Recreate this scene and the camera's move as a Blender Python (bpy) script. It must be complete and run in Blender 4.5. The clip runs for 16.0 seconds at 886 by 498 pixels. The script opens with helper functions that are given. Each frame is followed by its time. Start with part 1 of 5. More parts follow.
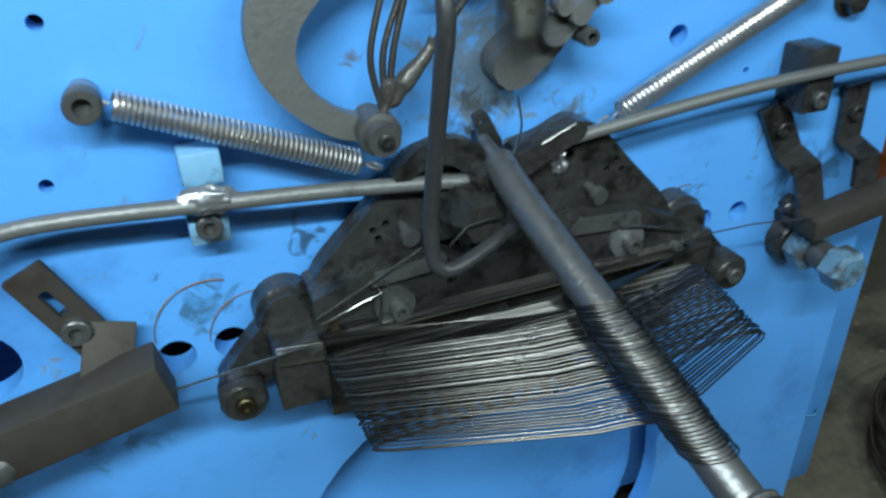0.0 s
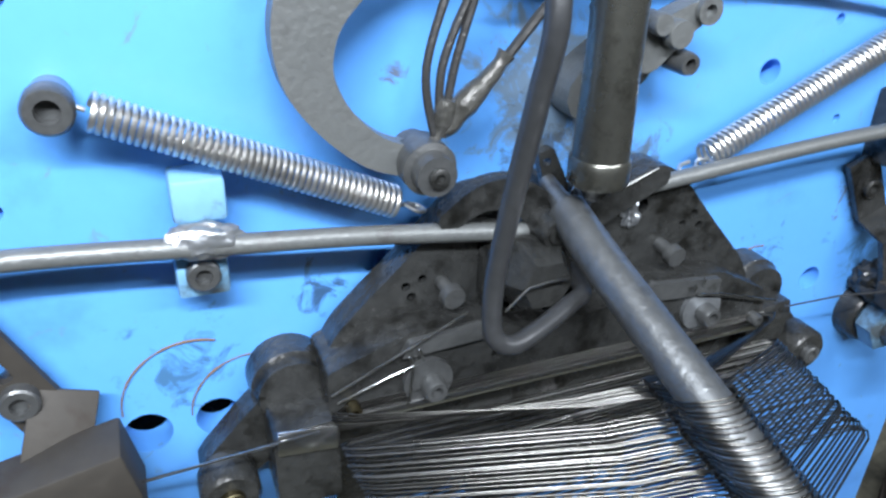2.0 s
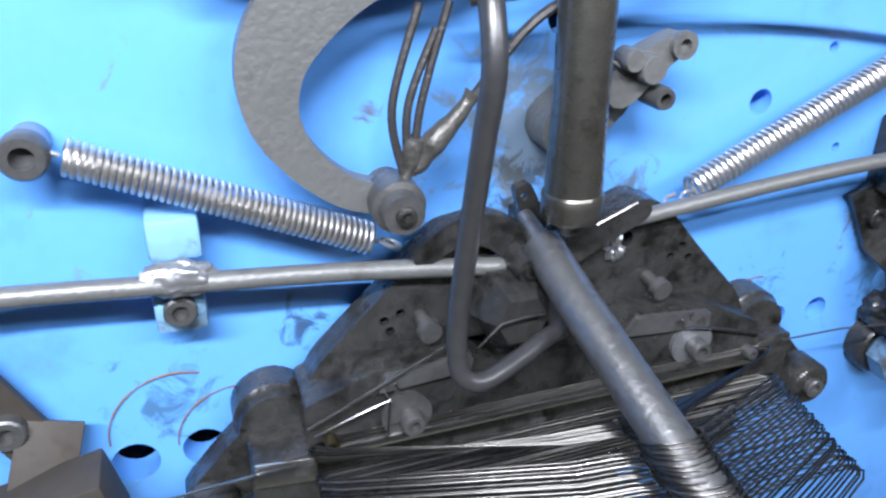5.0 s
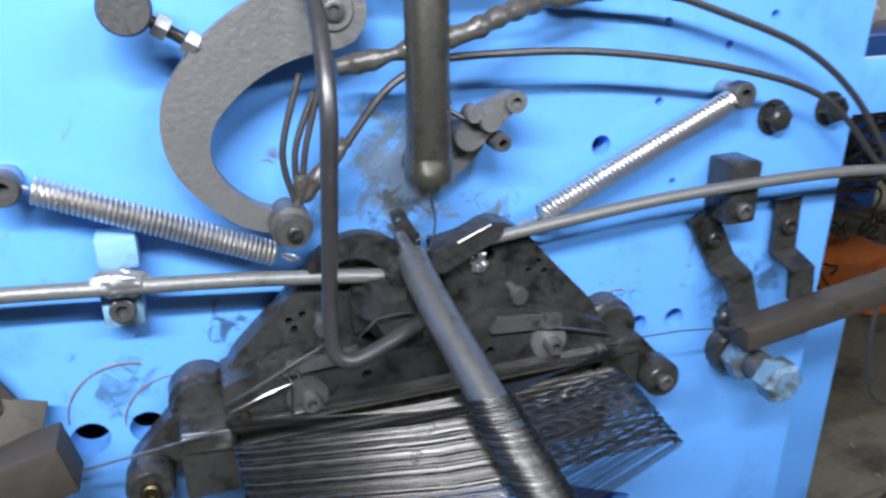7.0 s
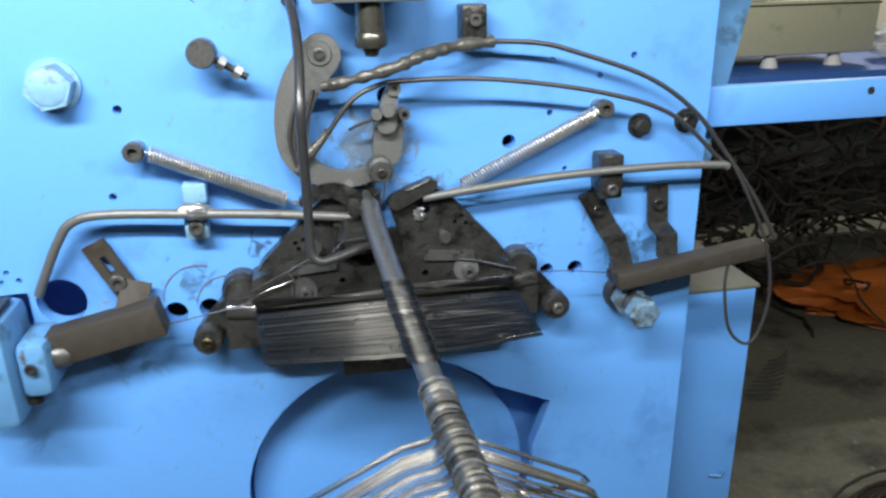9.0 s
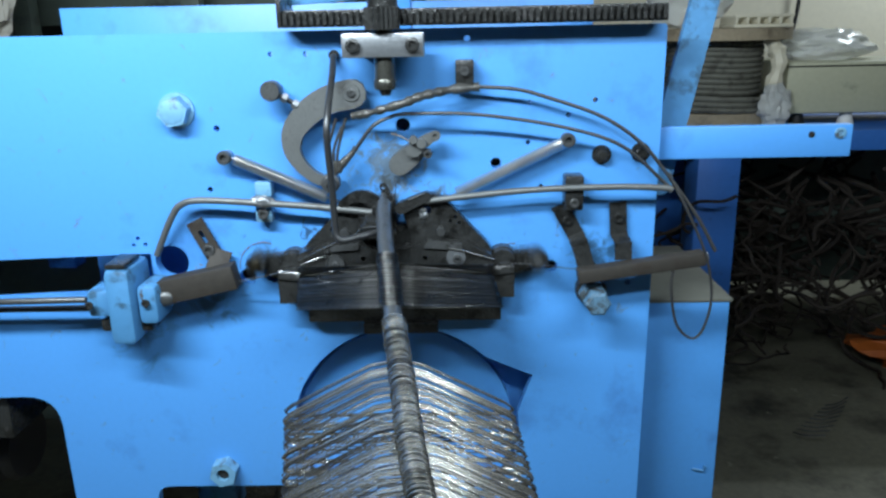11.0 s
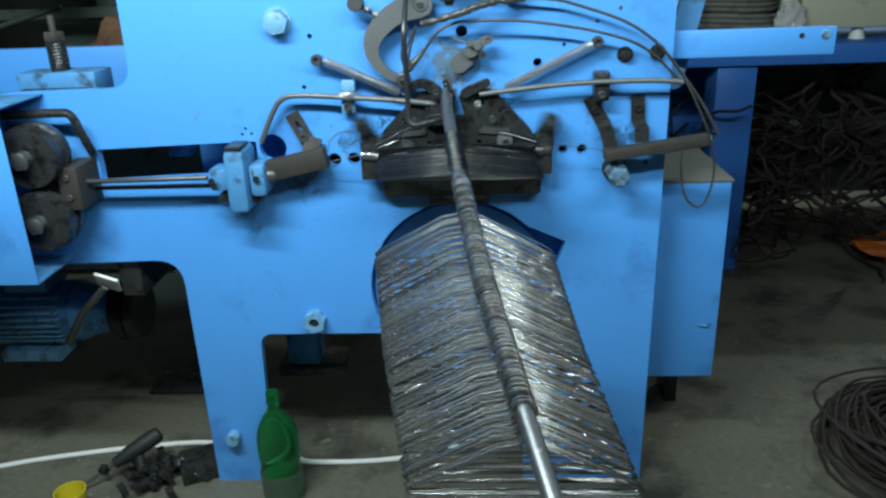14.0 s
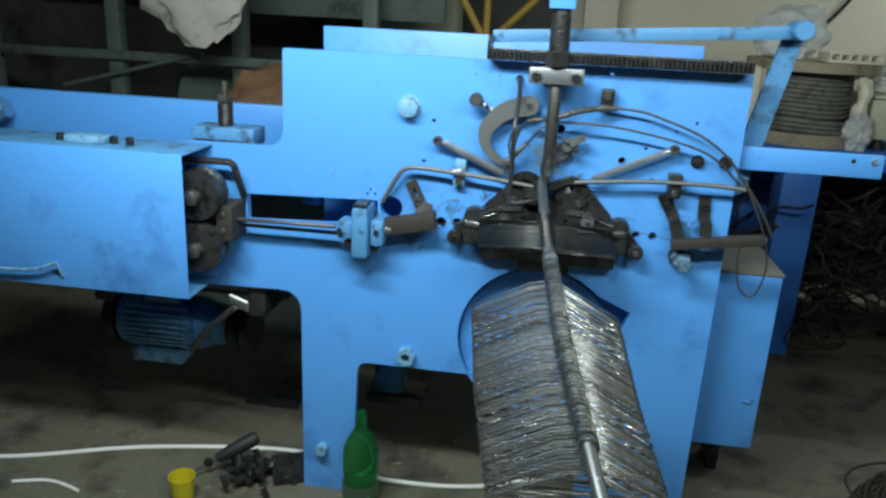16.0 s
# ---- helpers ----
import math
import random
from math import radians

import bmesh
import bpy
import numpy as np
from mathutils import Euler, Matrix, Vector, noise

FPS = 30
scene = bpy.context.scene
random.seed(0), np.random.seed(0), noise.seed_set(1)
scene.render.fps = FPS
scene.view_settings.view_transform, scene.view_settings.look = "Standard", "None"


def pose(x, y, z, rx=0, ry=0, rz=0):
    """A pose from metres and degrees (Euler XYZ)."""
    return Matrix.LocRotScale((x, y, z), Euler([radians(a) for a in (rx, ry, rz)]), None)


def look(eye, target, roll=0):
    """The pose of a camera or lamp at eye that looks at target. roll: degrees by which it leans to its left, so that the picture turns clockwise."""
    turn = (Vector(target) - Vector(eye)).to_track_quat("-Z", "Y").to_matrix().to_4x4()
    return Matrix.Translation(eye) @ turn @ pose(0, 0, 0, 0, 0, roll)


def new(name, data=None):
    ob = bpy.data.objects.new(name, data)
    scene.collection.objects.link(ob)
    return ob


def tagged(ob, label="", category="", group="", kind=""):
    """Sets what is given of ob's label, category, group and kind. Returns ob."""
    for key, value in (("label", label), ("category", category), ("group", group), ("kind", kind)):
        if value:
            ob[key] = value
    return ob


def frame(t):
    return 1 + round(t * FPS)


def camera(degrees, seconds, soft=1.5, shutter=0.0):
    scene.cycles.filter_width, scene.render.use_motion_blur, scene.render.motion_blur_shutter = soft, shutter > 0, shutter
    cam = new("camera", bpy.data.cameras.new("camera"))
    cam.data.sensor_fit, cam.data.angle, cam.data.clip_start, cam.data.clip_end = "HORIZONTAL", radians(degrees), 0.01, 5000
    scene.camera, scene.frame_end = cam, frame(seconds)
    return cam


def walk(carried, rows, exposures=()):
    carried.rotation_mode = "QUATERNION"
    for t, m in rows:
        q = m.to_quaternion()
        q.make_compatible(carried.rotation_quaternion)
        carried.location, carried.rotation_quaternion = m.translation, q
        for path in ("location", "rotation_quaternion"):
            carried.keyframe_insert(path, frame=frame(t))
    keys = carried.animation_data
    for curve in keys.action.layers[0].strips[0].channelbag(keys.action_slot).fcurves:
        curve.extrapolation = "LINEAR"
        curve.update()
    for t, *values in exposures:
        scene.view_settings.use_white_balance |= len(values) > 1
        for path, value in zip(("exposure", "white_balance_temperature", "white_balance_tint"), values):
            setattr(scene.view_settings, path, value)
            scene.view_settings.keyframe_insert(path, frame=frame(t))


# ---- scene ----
cam = camera(60.5, 16.0, soft=2.5, shutter=0.6)
EXPOSURES = [(0, -0.48, 6500, 2), (0.5, -0.45, 6500, 4), (1, 0.1, 6450, 10), (1.5, 0.4, 6450, 15), (2.5, 0.25, 6700, 16), (5.5, 0.42, 6650, 22), (7.5, 0.2, 7000, 21), (8.5, 0.16, 7650, 17), (11, -0.18, 6250, 8), (12, -0.3, 6250, 1), (14, -0.3, 6250, 1), (16, -0.33, 6700, 3)]
PATH = [
    (0, (-0.196, -0.595, 1.401), (0.398, 1.023, 0.386), -2.1),
    (0.5, (-0.184, -0.548, 1.368), (0.369, 1.062, 0.319), -2.8),
    (1, (-0.185, -0.506, 1.357), (0.449, 1.138, 0.411), -0.0),
    (1.5, (-0.211, -0.488, 1.366), (0.431, 1.18, 0.468), 0.4),
    (2, (-0.208, -0.464, 1.352), (0.48, 1.17, 0.426), 1.9),
    (2.5, (-0.178, -0.451, 1.344), (0.526, 1.169, 0.408), 0.8),
    (3, (-0.163, -0.456, 1.352), (0.471, 1.184, 0.4), -0.7),
    (5.5, (-0.162, -0.499, 1.368), (0.407, 1.204, 0.488), -0.2),
    (6, (-0.137, -0.533, 1.374), (0.418, 1.183, 0.51), -1.1),
    (6.5, (-0.134, -0.572, 1.389), (0.396, 1.189, 0.604), -1.2),
    (7, (-0.117, -0.642, 1.399), (0.479, 1.105, 0.629), -0.5),
    (7.5, (-0.124, -0.719, 1.407), (0.501, 1.031, 0.667), 0.9),
    (8, (-0.123, -0.821, 1.416), (0.486, 0.952, 0.719), 1.0),
    (8.5, (-0.089, -0.94, 1.441), (0.396, 0.865, 0.731), -0.1),
    (11, (0.191, -1.465, 1.459), (0.153, 0.455, 0.897), -1.2),
    (11.5, (0.17, -1.49, 1.441), (0.182, 0.435, 0.898), -0.7),
    (12, (0.164, -1.625, 1.535), (0.126, 0.289, 0.957), -0.9),
    (12.5, (0.113, -1.789, 1.504), (0.038, 0.112, 0.884), -1.3),
    (13, (0.183, -1.846, 1.453), (0.068, 0.056, 0.844), -1.6),
    (13.5, (0.147, -1.846, 1.444), (0.028, 0.046, 0.806), -1.4),
    (14, (0.135, -1.843, 1.447), (0.027, 0.019, 0.726), -2.1),
    (14.5, (0.191, -1.909, 1.447), (0.119, 0.001, 0.86), -0.8),
    (15, (0.138, -2.057, 1.56), (-0.02, -0.189, 0.863), 1.6),
    (15.5, (0.13, -2.158, 1.554), (-0.147, -0.254, 1.01), 2.3),
    (16, (0.073, -2.161, 1.591), (-0.188, -0.273, 0.984), 2.8),
]
walk(cam, [(t, look(eye, target, roll)) for t, eye, target, roll in PATH], EXPOSURES)

# ---------------------------------------------------------------- light
world = bpy.data.worlds.new("world")
scene.world = world
world.use_nodes = True
world.node_tree.nodes["Background"].inputs[0].default_value = (0.62, 0.75, 0.9, 1)
world.node_tree.nodes["Background"].inputs[1].default_value = 0.25


def tube_lamp(x, y, z, turn, watts, tilt, size):
    data = bpy.data.lights.new("assumed_tube_light", "AREA")
    data.shape, data.size, data.size_y, data.energy, data.color = "RECTANGLE", size, 0.06, watts, (0.86, 0.95, 1.0)
    lamp = new("assumed_tube_light", data)
    lamp.matrix_world = pose(x, y, z, tilt, 0, turn)
    return lamp


# Unseen tubes: key placed from shadows, added fill at right, added back-wall light.
LAMPS = [(-0.6, -1.15, 2.25, -8, 68, 44, 1.2), (0.9, -1.45, 2.25, 5, 27, 48, 1.2), (3.3, 2.9, 3.0, 0, 42, 0, 0.6)]
for row in LAMPS:
    tube_lamp(*row)

# ---------------------------------------------------------------- materials


def material(name, colour, rough=0.5, metal=0.0, grain=40.0, vary=0.12, stain=None, stain_scale=4.0, stain_cut=0.6, bump=0.15, coat=0.0, wear=None):
    m = bpy.data.materials.new(name)
    m.use_nodes = True
    nt = m.node_tree
    n, l = nt.nodes, nt.links
    b = n["Principled BSDF"]
    b.inputs["Metallic"].default_value = metal
    b.inputs["Coat Weight"].default_value = coat
    tc = n.new("ShaderNodeTexCoord")
    geo = n.new("ShaderNodeNewGeometry")
    fine = n.new("ShaderNodeTexNoise")
    fine.inputs["Scale"].default_value, fine.inputs["Detail"].default_value = grain, 6
    l.new(geo.outputs["Position"], fine.inputs["Vector"])
    big = n.new("ShaderNodeTexNoise")
    big.inputs["Scale"].default_value, big.inputs["Detail"].default_value = stain_scale, 8
    big.inputs["Roughness"].default_value = 0.65
    l.new(geo.outputs["Position"], big.inputs["Vector"])
    mix = n.new("ShaderNodeMix")
    mix.data_type = "RGBA"
    mix.inputs[6].default_value = (*[c * (1 - vary) for c in colour], 1)
    mix.inputs[7].default_value = (*[min(1, c * (1 + vary)) for c in colour], 1)
    l.new(fine.outputs["Fac"], mix.inputs[0])
    out = mix.outputs[2]
    if stain:
        ramp = n.new("ShaderNodeValToRGB")
        ramp.color_ramp.elements[0].position, ramp.color_ramp.elements[1].position = stain_cut, min(1, stain_cut + 0.14)
        l.new(big.outputs["Fac"], ramp.inputs["Fac"])
        two = n.new("ShaderNodeMix")
        two.data_type = "RGBA"
        l.new(ramp.outputs["Color"], two.inputs[0])
        l.new(out, two.inputs[6])
        two.inputs[7].default_value = (*stain, 1)
        out = two.outputs[2]
    if wear:
        edge = n.new("ShaderNodeTexNoise")
        edge.inputs["Scale"].default_value, edge.inputs["Detail"].default_value = 22, 9
        l.new(geo.outputs["Position"], edge.inputs["Vector"])
        cut = n.new("ShaderNodeValToRGB")
        cut.color_ramp.elements[0].position, cut.color_ramp.elements[1].position = 0.66, 0.70
        l.new(edge.outputs["Fac"], cut.inputs["Fac"])
        three = n.new("ShaderNodeMix")
        three.data_type = "RGBA"
        l.new(cut.outputs["Color"], three.inputs[0])
        l.new(out, three.inputs[6])
        three.inputs[7].default_value = (*wear, 1)
        out = three.outputs[2]
    l.new(out, b.inputs["Base Color"])
    ro = n.new("ShaderNodeMapRange")
    ro.inputs["To Min"].default_value, ro.inputs["To Max"].default_value = max(0.03, rough - 0.12), min(1, rough + 0.12)
    l.new(big.outputs["Fac"], ro.inputs["Value"])
    l.new(ro.outputs["Result"], b.inputs["Roughness"])
    bp = n.new("ShaderNodeBump")
    bp.inputs["Strength"].default_value, bp.inputs["Distance"].default_value = bump, 0.002
    l.new(fine.outputs["Fac"], bp.inputs["Height"])
    l.new(bp.outputs["Normal"], b.inputs["Normal"])
    return m


def stain(m, centre, radius, colour, scale, cut):
    """Adds a patch of grime of its own ragged shape round a centre."""
    n, l = m.node_tree.nodes, m.node_tree.links
    b = n["Principled BSDF"]
    old = b.inputs["Base Color"].links[0].from_socket
    geo = n.new("ShaderNodeNewGeometry")
    far = n.new("ShaderNodeVectorMath")
    far.operation = "DISTANCE"
    far.inputs[1].default_value = centre
    l.new(geo.outputs["Position"], far.inputs[0])
    fall = n.new("ShaderNodeMapRange")
    fall.inputs["From Max"].default_value, fall.inputs["To Min"].default_value, fall.inputs["To Max"].default_value = radius, 0.34, 0.0
    l.new(far.outputs["Value"], fall.inputs["Value"])
    tex = n.new("ShaderNodeTexNoise")
    tex.inputs["Scale"].default_value, tex.inputs["Detail"].default_value, tex.inputs["Distortion"].default_value = scale, 10, 0.8
    tex.inputs["Roughness"].default_value = 0.68
    l.new(geo.outputs["Position"], tex.inputs["Vector"])
    add = n.new("ShaderNodeMath")
    l.new(fall.outputs["Result"], add.inputs[0])
    l.new(tex.outputs["Fac"], add.inputs[1])
    ramp = n.new("ShaderNodeValToRGB")
    ramp.color_ramp.elements[0].position, ramp.color_ramp.elements[1].position = cut, cut + 0.12
    ramp.color_ramp.elements[1].color = (0.85, 0.85, 0.85, 1)
    l.new(add.outputs["Value"], ramp.inputs["Fac"])
    mix = n.new("ShaderNodeMix")
    mix.data_type = "RGBA"
    l.new(ramp.outputs["Color"], mix.inputs[0])
    l.new(old, mix.inputs[6])
    mix.inputs[7].default_value = (*colour, 1)
    l.new(mix.outputs[2], b.inputs["Base Color"])


BLUE = (0.09, 0.33, 0.79)
blue = material("blue_enamel", BLUE, 0.42, 0, 90, 0.05, (0.06, 0.21, 0.55), 4.0, 0.55, 0.05)
blue_front = material("blue_enamel_front", BLUE, 0.38, 0, 90, 0.05, (0.06, 0.22, 0.57), 4.0, 0.55, 0.05, coat=0.6)
blue_front.node_tree.nodes["Principled BSDF"].inputs["Coat Roughness"].default_value = 0.36
for centre, radius, colour, scale, cut in (((0.062, 0, 1.20), 0.10, (0.13, 0.17, 0.19), 36, 0.62), ((0.058, 0, 1.165), 0.06, (0.05, 0.055, 0.05), 60, 0.69), ((0.15, 0, 1.15), 0.06, (0.08, 0.10, 0.10), 50, 0.76), ((-0.05, 0, 1.225), 0.02, (0.10, 0.09, 0.08), 60, 0.72),
                                           ((0.405, 0, 1.08), 0.05, (0.09, 0.08, 0.07), 45, 0.74), ((0.46, 0, 1.02), 0.13, (0.03, 0.09, 0.17), 26, 0.72), ((-0.32, 0, 0.92), 0.13, (0.03, 0.11, 0.24), 22, 0.74), ((-0.20, 0, 1.03), 0.12, (0.04, 0.12, 0.22), 40, 0.78), ((0.30, 0, 1.02), 0.10, (0.04, 0.10, 0.18), 45, 0.78),
                                           ((-0.105, 0, 1.07), 0.05, (0.02, 0.04, 0.07), 50, 0.74), ((-0.335, 0, 1.0), 0.03, (0.20, 0.17, 0.12), 60, 0.74), ((-0.47, 0, 0.87), 0.2, (0.05, 0.2, 0.45), 18, 0.78)):
    stain(blue_front, centre, radius, colour, scale, cut)
blue_dirty = material("dirty_blue_enamel", (0.075, 0.24, 0.47), 0.5, 0, 60, 0.15, (0.03, 0.07, 0.11), 18, 0.52, 0.15, wear=(0.06, 0.055, 0.05))
blue_chip = material("chipped_blue_paint", (0.16, 0.36, 0.56), 0.5, 0, 70, 0.2, (0.06, 0.075, 0.085), 32, 0.52, 0.3, wear=(0.06, 0.055, 0.05))
blue_worn = material("worn_grey_blue_paint", (0.12, 0.24, 0.36), 0.5, 0.1, 70, 0.25, (0.05, 0.065, 0.075), 40, 0.46, 0.4, wear=(0.22, 0.24, 0.25))
blue_dark = material("deep_blue_paint", (0.03, 0.14, 0.48), 0.5, 0, 50, 0.1, (0.02, 0.06, 0.2), 8, 0.6, 0.1)
oily = material("oily_dark_steel", (0.036, 0.0375, 0.037), 0.27, 0.3, 130, 0.5, (0.009, 0.009, 0.008), 30, 0.50, 0.85, wear=(0.06, 0.06, 0.06))
iron = material("grey_machined_iron", (0.10, 0.105, 0.107), 0.38, 0.55, 160, 0.3, (0.03, 0.03, 0.028), 45, 0.58, 0.35, wear=(0.16, 0.16, 0.16))
steel = material("worn_steel", (0.30, 0.32, 0.34), 0.34, 0.75, 130, 0.2, (0.10, 0.105, 0.11), 40, 0.57, 0.25, wear=(0.5, 0.5, 0.5))
bright = material("bright_steel", (0.55, 0.56, 0.56), 0.24, 1.0, 150, 0.1, (0.25, 0.25, 0.24), 50, 0.6, 0.05)
zinc = material("zinc_plated_spring_steel", (0.60, 0.60, 0.585), 0.36, 0.95, 150, 0.1, (0.46, 0.46, 0.44), 30, 0.62, 0.05)
# Darker copy of the hanger wire: shade of the near bunch put into its colour.
wire_m = material("shaded_drawn_wire", (0.22, 0.22, 0.217), 0.30, 0.95, 200, 0.15, None, 22, 0.53, 0.04)


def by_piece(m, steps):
    """Tints each piece at random, to imitate lit and shaded lines among the wires."""
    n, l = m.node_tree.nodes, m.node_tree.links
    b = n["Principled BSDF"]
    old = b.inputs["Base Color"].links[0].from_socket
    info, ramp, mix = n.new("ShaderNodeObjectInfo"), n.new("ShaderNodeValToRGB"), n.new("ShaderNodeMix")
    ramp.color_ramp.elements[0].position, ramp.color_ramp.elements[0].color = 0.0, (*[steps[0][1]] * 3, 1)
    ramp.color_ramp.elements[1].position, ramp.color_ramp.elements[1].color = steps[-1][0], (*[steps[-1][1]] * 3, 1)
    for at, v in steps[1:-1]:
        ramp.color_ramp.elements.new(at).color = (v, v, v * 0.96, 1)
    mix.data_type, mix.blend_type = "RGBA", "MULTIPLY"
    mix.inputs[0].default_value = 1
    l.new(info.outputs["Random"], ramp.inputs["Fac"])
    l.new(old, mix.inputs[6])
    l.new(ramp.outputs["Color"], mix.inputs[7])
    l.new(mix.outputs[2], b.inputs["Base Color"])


# Lighter copy of the same wire, with the far bunch's lit look painted in.
lit_wire = material("lit_drawn_wire", (0.64, 0.635, 0.61), 0.22, 0.9, 200, 0.15, None, 22, 0.53, 0.04)
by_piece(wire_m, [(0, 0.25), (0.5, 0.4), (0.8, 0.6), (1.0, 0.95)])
by_piece(lit_wire, [(0, 0.22), (0.35, 0.45), (0.7, 0.85), (1.0, 1.1)])
tube_m = material("dull_oiled_tube", (0.055, 0.058, 0.062), 0.36, 0.5, 140, 0.25, (0.03, 0.03, 0.03), 24, 0.56, 0.15)
rod_m = material("polished_grey_pipe", (0.20, 0.212, 0.22), 0.40, 0.85, 180, 0.2, (0.085, 0.09, 0.095), 30, 0.55, 0.25, wear=(0.4, 0.4, 0.4))
bronze = material("oiled_bronze_steel", (0.15, 0.152, 0.135), 0.28, 0.85, 140, 0.2, (0.05, 0.048, 0.04), 24, 0.56, 0.1)
rust = material("brown_oily_bar", (0.034, 0.030, 0.025), 0.68, 0.12, 80, 0.3, (0.024, 0.016, 0.011), 24, 0.54, 0.3)
black = material("black_rubber", (0.012, 0.012, 0.013), 0.6, 0, 80, 0.2, None)
cable_m = material("grey_steel_cable", (0.065, 0.066, 0.067), 0.45, 0.6, 300, 0.3, None, bump=0.4)
grease = material("greased_rag_binding", (0.085, 0.085, 0.08), 0.3, 0.3, 160, 0.4, (0.05, 0.05, 0.045), 60, 0.5, 0.8)
brass = material("tarnished_brass", (0.085, 0.072, 0.04), 0.35, 0.9, 120, 0.3, (0.05, 0.045, 0.03), 40, 0.5)
rust_spot = material("rusty_paint_chip", (0.16, 0.10, 0.06), 0.8, 0, 120, 0.4)
floor_m = material("stained_concrete", (0.115, 0.111, 0.08), 0.75, 0, 45, 0.35, (0.028, 0.027, 0.02), 2.6, 0.50, 0.35, wear=(0.17, 0.165, 0.125))
dusty = material("dusty_grey_green_paint", (0.13, 0.135, 0.115), 0.7, 0, 40, 0.15, (0.11, 0.11, 0.09), 9, 0.55, 0.2)
plaster = material("dusty_white_plaster", (0.70, 0.655, 0.52), 0.85, 0, 30, 0.08, (0.45, 0.43, 0.37), 2.0, 0.62, 0.2)
dark_wall = material("mottled_dark_wall", (0.08, 0.085, 0.075), 0.85, 0, 20, 0.3, (0.03, 0.03, 0.03), 2.5, 0.5, 0.3)
# Grey of the added, unseen walls, chosen for reflections and bounced light.
grey_wall = material("bounce_grey_wall", (0.36, 0.36, 0.34), 0.85, 0, 20, 0.2, (0.2, 0.2, 0.19), 2.0, 0.55, 0.2)
cast = material("dull_cast_plate", (0.15, 0.16, 0.16), 0.45, 0.45, 220, 0.14, (0.09, 0.09, 0.088), 26, 0.58, 0.35, wear=(0.24, 0.24, 0.24))
# Unseen ceiling, its tone raised for bounced light.
ceil_m = material("bounce_ceiling", (0.42, 0.42, 0.40), 0.9, 0, 10, 0.2, None)
green_box = material("pale_green_enamel", (0.43, 0.43, 0.31), 0.55, 0, 50, 0.1, (0.2, 0.2, 0.15), 6, 0.62, 0.1)
cream = material("cream_plastic", (0.62, 0.58, 0.45), 0.5, 0, 40, 0.1, (0.3, 0.27, 0.2), 10, 0.6, 0.1)
wood = material("dusty_spool_wood", (0.30, 0.25, 0.17), 0.75, 0, 60, 0.3, (0.15, 0.12, 0.08), 8, 0.55, 0.3)
coil_m = material("dusty_wound_wire", (0.15, 0.15, 0.125), 0.65, 0.1, 200, 0.4, (0.07, 0.068, 0.055), 20, 0.5)
rusty_wire = material("rusty_scrap_wire", (0.022, 0.016, 0.012), 0.8, 0.0, 150, 0.4, None)
white_plastic = material("white_plastic", (0.75, 0.75, 0.72), 0.5, 0, 60, 0.05, (0.5, 0.5, 0.46), 8, 0.62)
cloth = material("dirty_white_sack", (0.50, 0.48, 0.42), 0.85, 0, 200, 0.12, (0.26, 0.24, 0.2), 9, 0.55, 0.4)
orange_m = material("orange_plastic_sheet", (0.42, 0.11, 0.02), 0.45, 0, 60, 0.2, (0.35, 0.08, 0.01), 8, 0.55, 0.2)
yellow_m = material("yellow_plastic", (0.52, 0.44, 0.02), 0.4, 0, 60, 0.06, None)
yellow_paint = material("dull_yellow_paint", (0.42, 0.27, 0.04), 0.55, 0, 60, 0.15, (0.15, 0.1, 0.04), 12, 0.58)
red_clay = material("brown_heap", (0.20, 0.11, 0.06), 0.9, 0, 60, 0.4, None, bump=0.6)
grey_green = material("grey_green_machine_paint", (0.10, 0.13, 0.11), 0.6, 0, 40, 0.2, (0.04, 0.05, 0.045), 6, 0.55)


def clear(name, colour, rough, weight=1.0):
    m = bpy.data.materials.new(name)
    m.use_nodes = True
    b = m.node_tree.nodes["Principled BSDF"]
    b.inputs["Base Color"].default_value = (*colour, 1)
    b.inputs["Transmission Weight"].default_value, b.inputs["Roughness"].default_value, b.inputs["IOR"].default_value = weight, rough, 1.3
    return m


green_pet = clear("green_bottle_plastic", (0.10, 0.62, 0.20), 0.05, 0.93)
clear_pet = clear("clear_crumpled_plastic", (0.85, 0.87, 0.85), 0.22, 0.55)
dim_pet = clear("dusty_clear_plastic", (0.42, 0.46, 0.40), 0.15, 0.85)

# ---------------------------------------------------------------- mesh helpers
BASE = {}
SPIN = Matrix.Rotation(radians(-90), 4, "X")


def finish(bm, name, mat, smooth=40):
    bmesh.ops.recalc_face_normals(bm, faces=bm.faces)
    me = bpy.data.meshes.new(name)
    bm.to_mesh(me)
    bm.free()
    me.materials.append(mat)
    for p in me.polygons:
        p.use_smooth = True
    me.set_sharp_from_angle(angle=radians(smooth))
    return me


def thing(name, base, label, category, group="", kind=""):
    ob = new(name)
    ob.location = base
    BASE[ob.name] = Vector(base)
    return tagged(ob, label, category, group, kind)


def part(name, bm, mat, parent, label="", smooth=40):
    base = BASE[parent.name]
    bmesh.ops.translate(bm, verts=bm.verts, vec=-base)
    ob = new(name, finish(bm, name, mat, smooth))
    ob.parent = parent
    BASE[ob.name] = base
    return tagged(ob, label)


def solo(name, bm, mat, label, category, group="", kind="", base=None, smooth=40):
    base = Vector(base) if base else sum((v.co for v in bm.verts), Vector()) / len(bm.verts)
    bmesh.ops.translate(bm, verts=bm.verts, vec=-base)
    ob = new(name, finish(bm, name, mat, smooth))
    ob.location = base
    BASE[ob.name] = base
    return tagged(ob, label, category, group, kind)


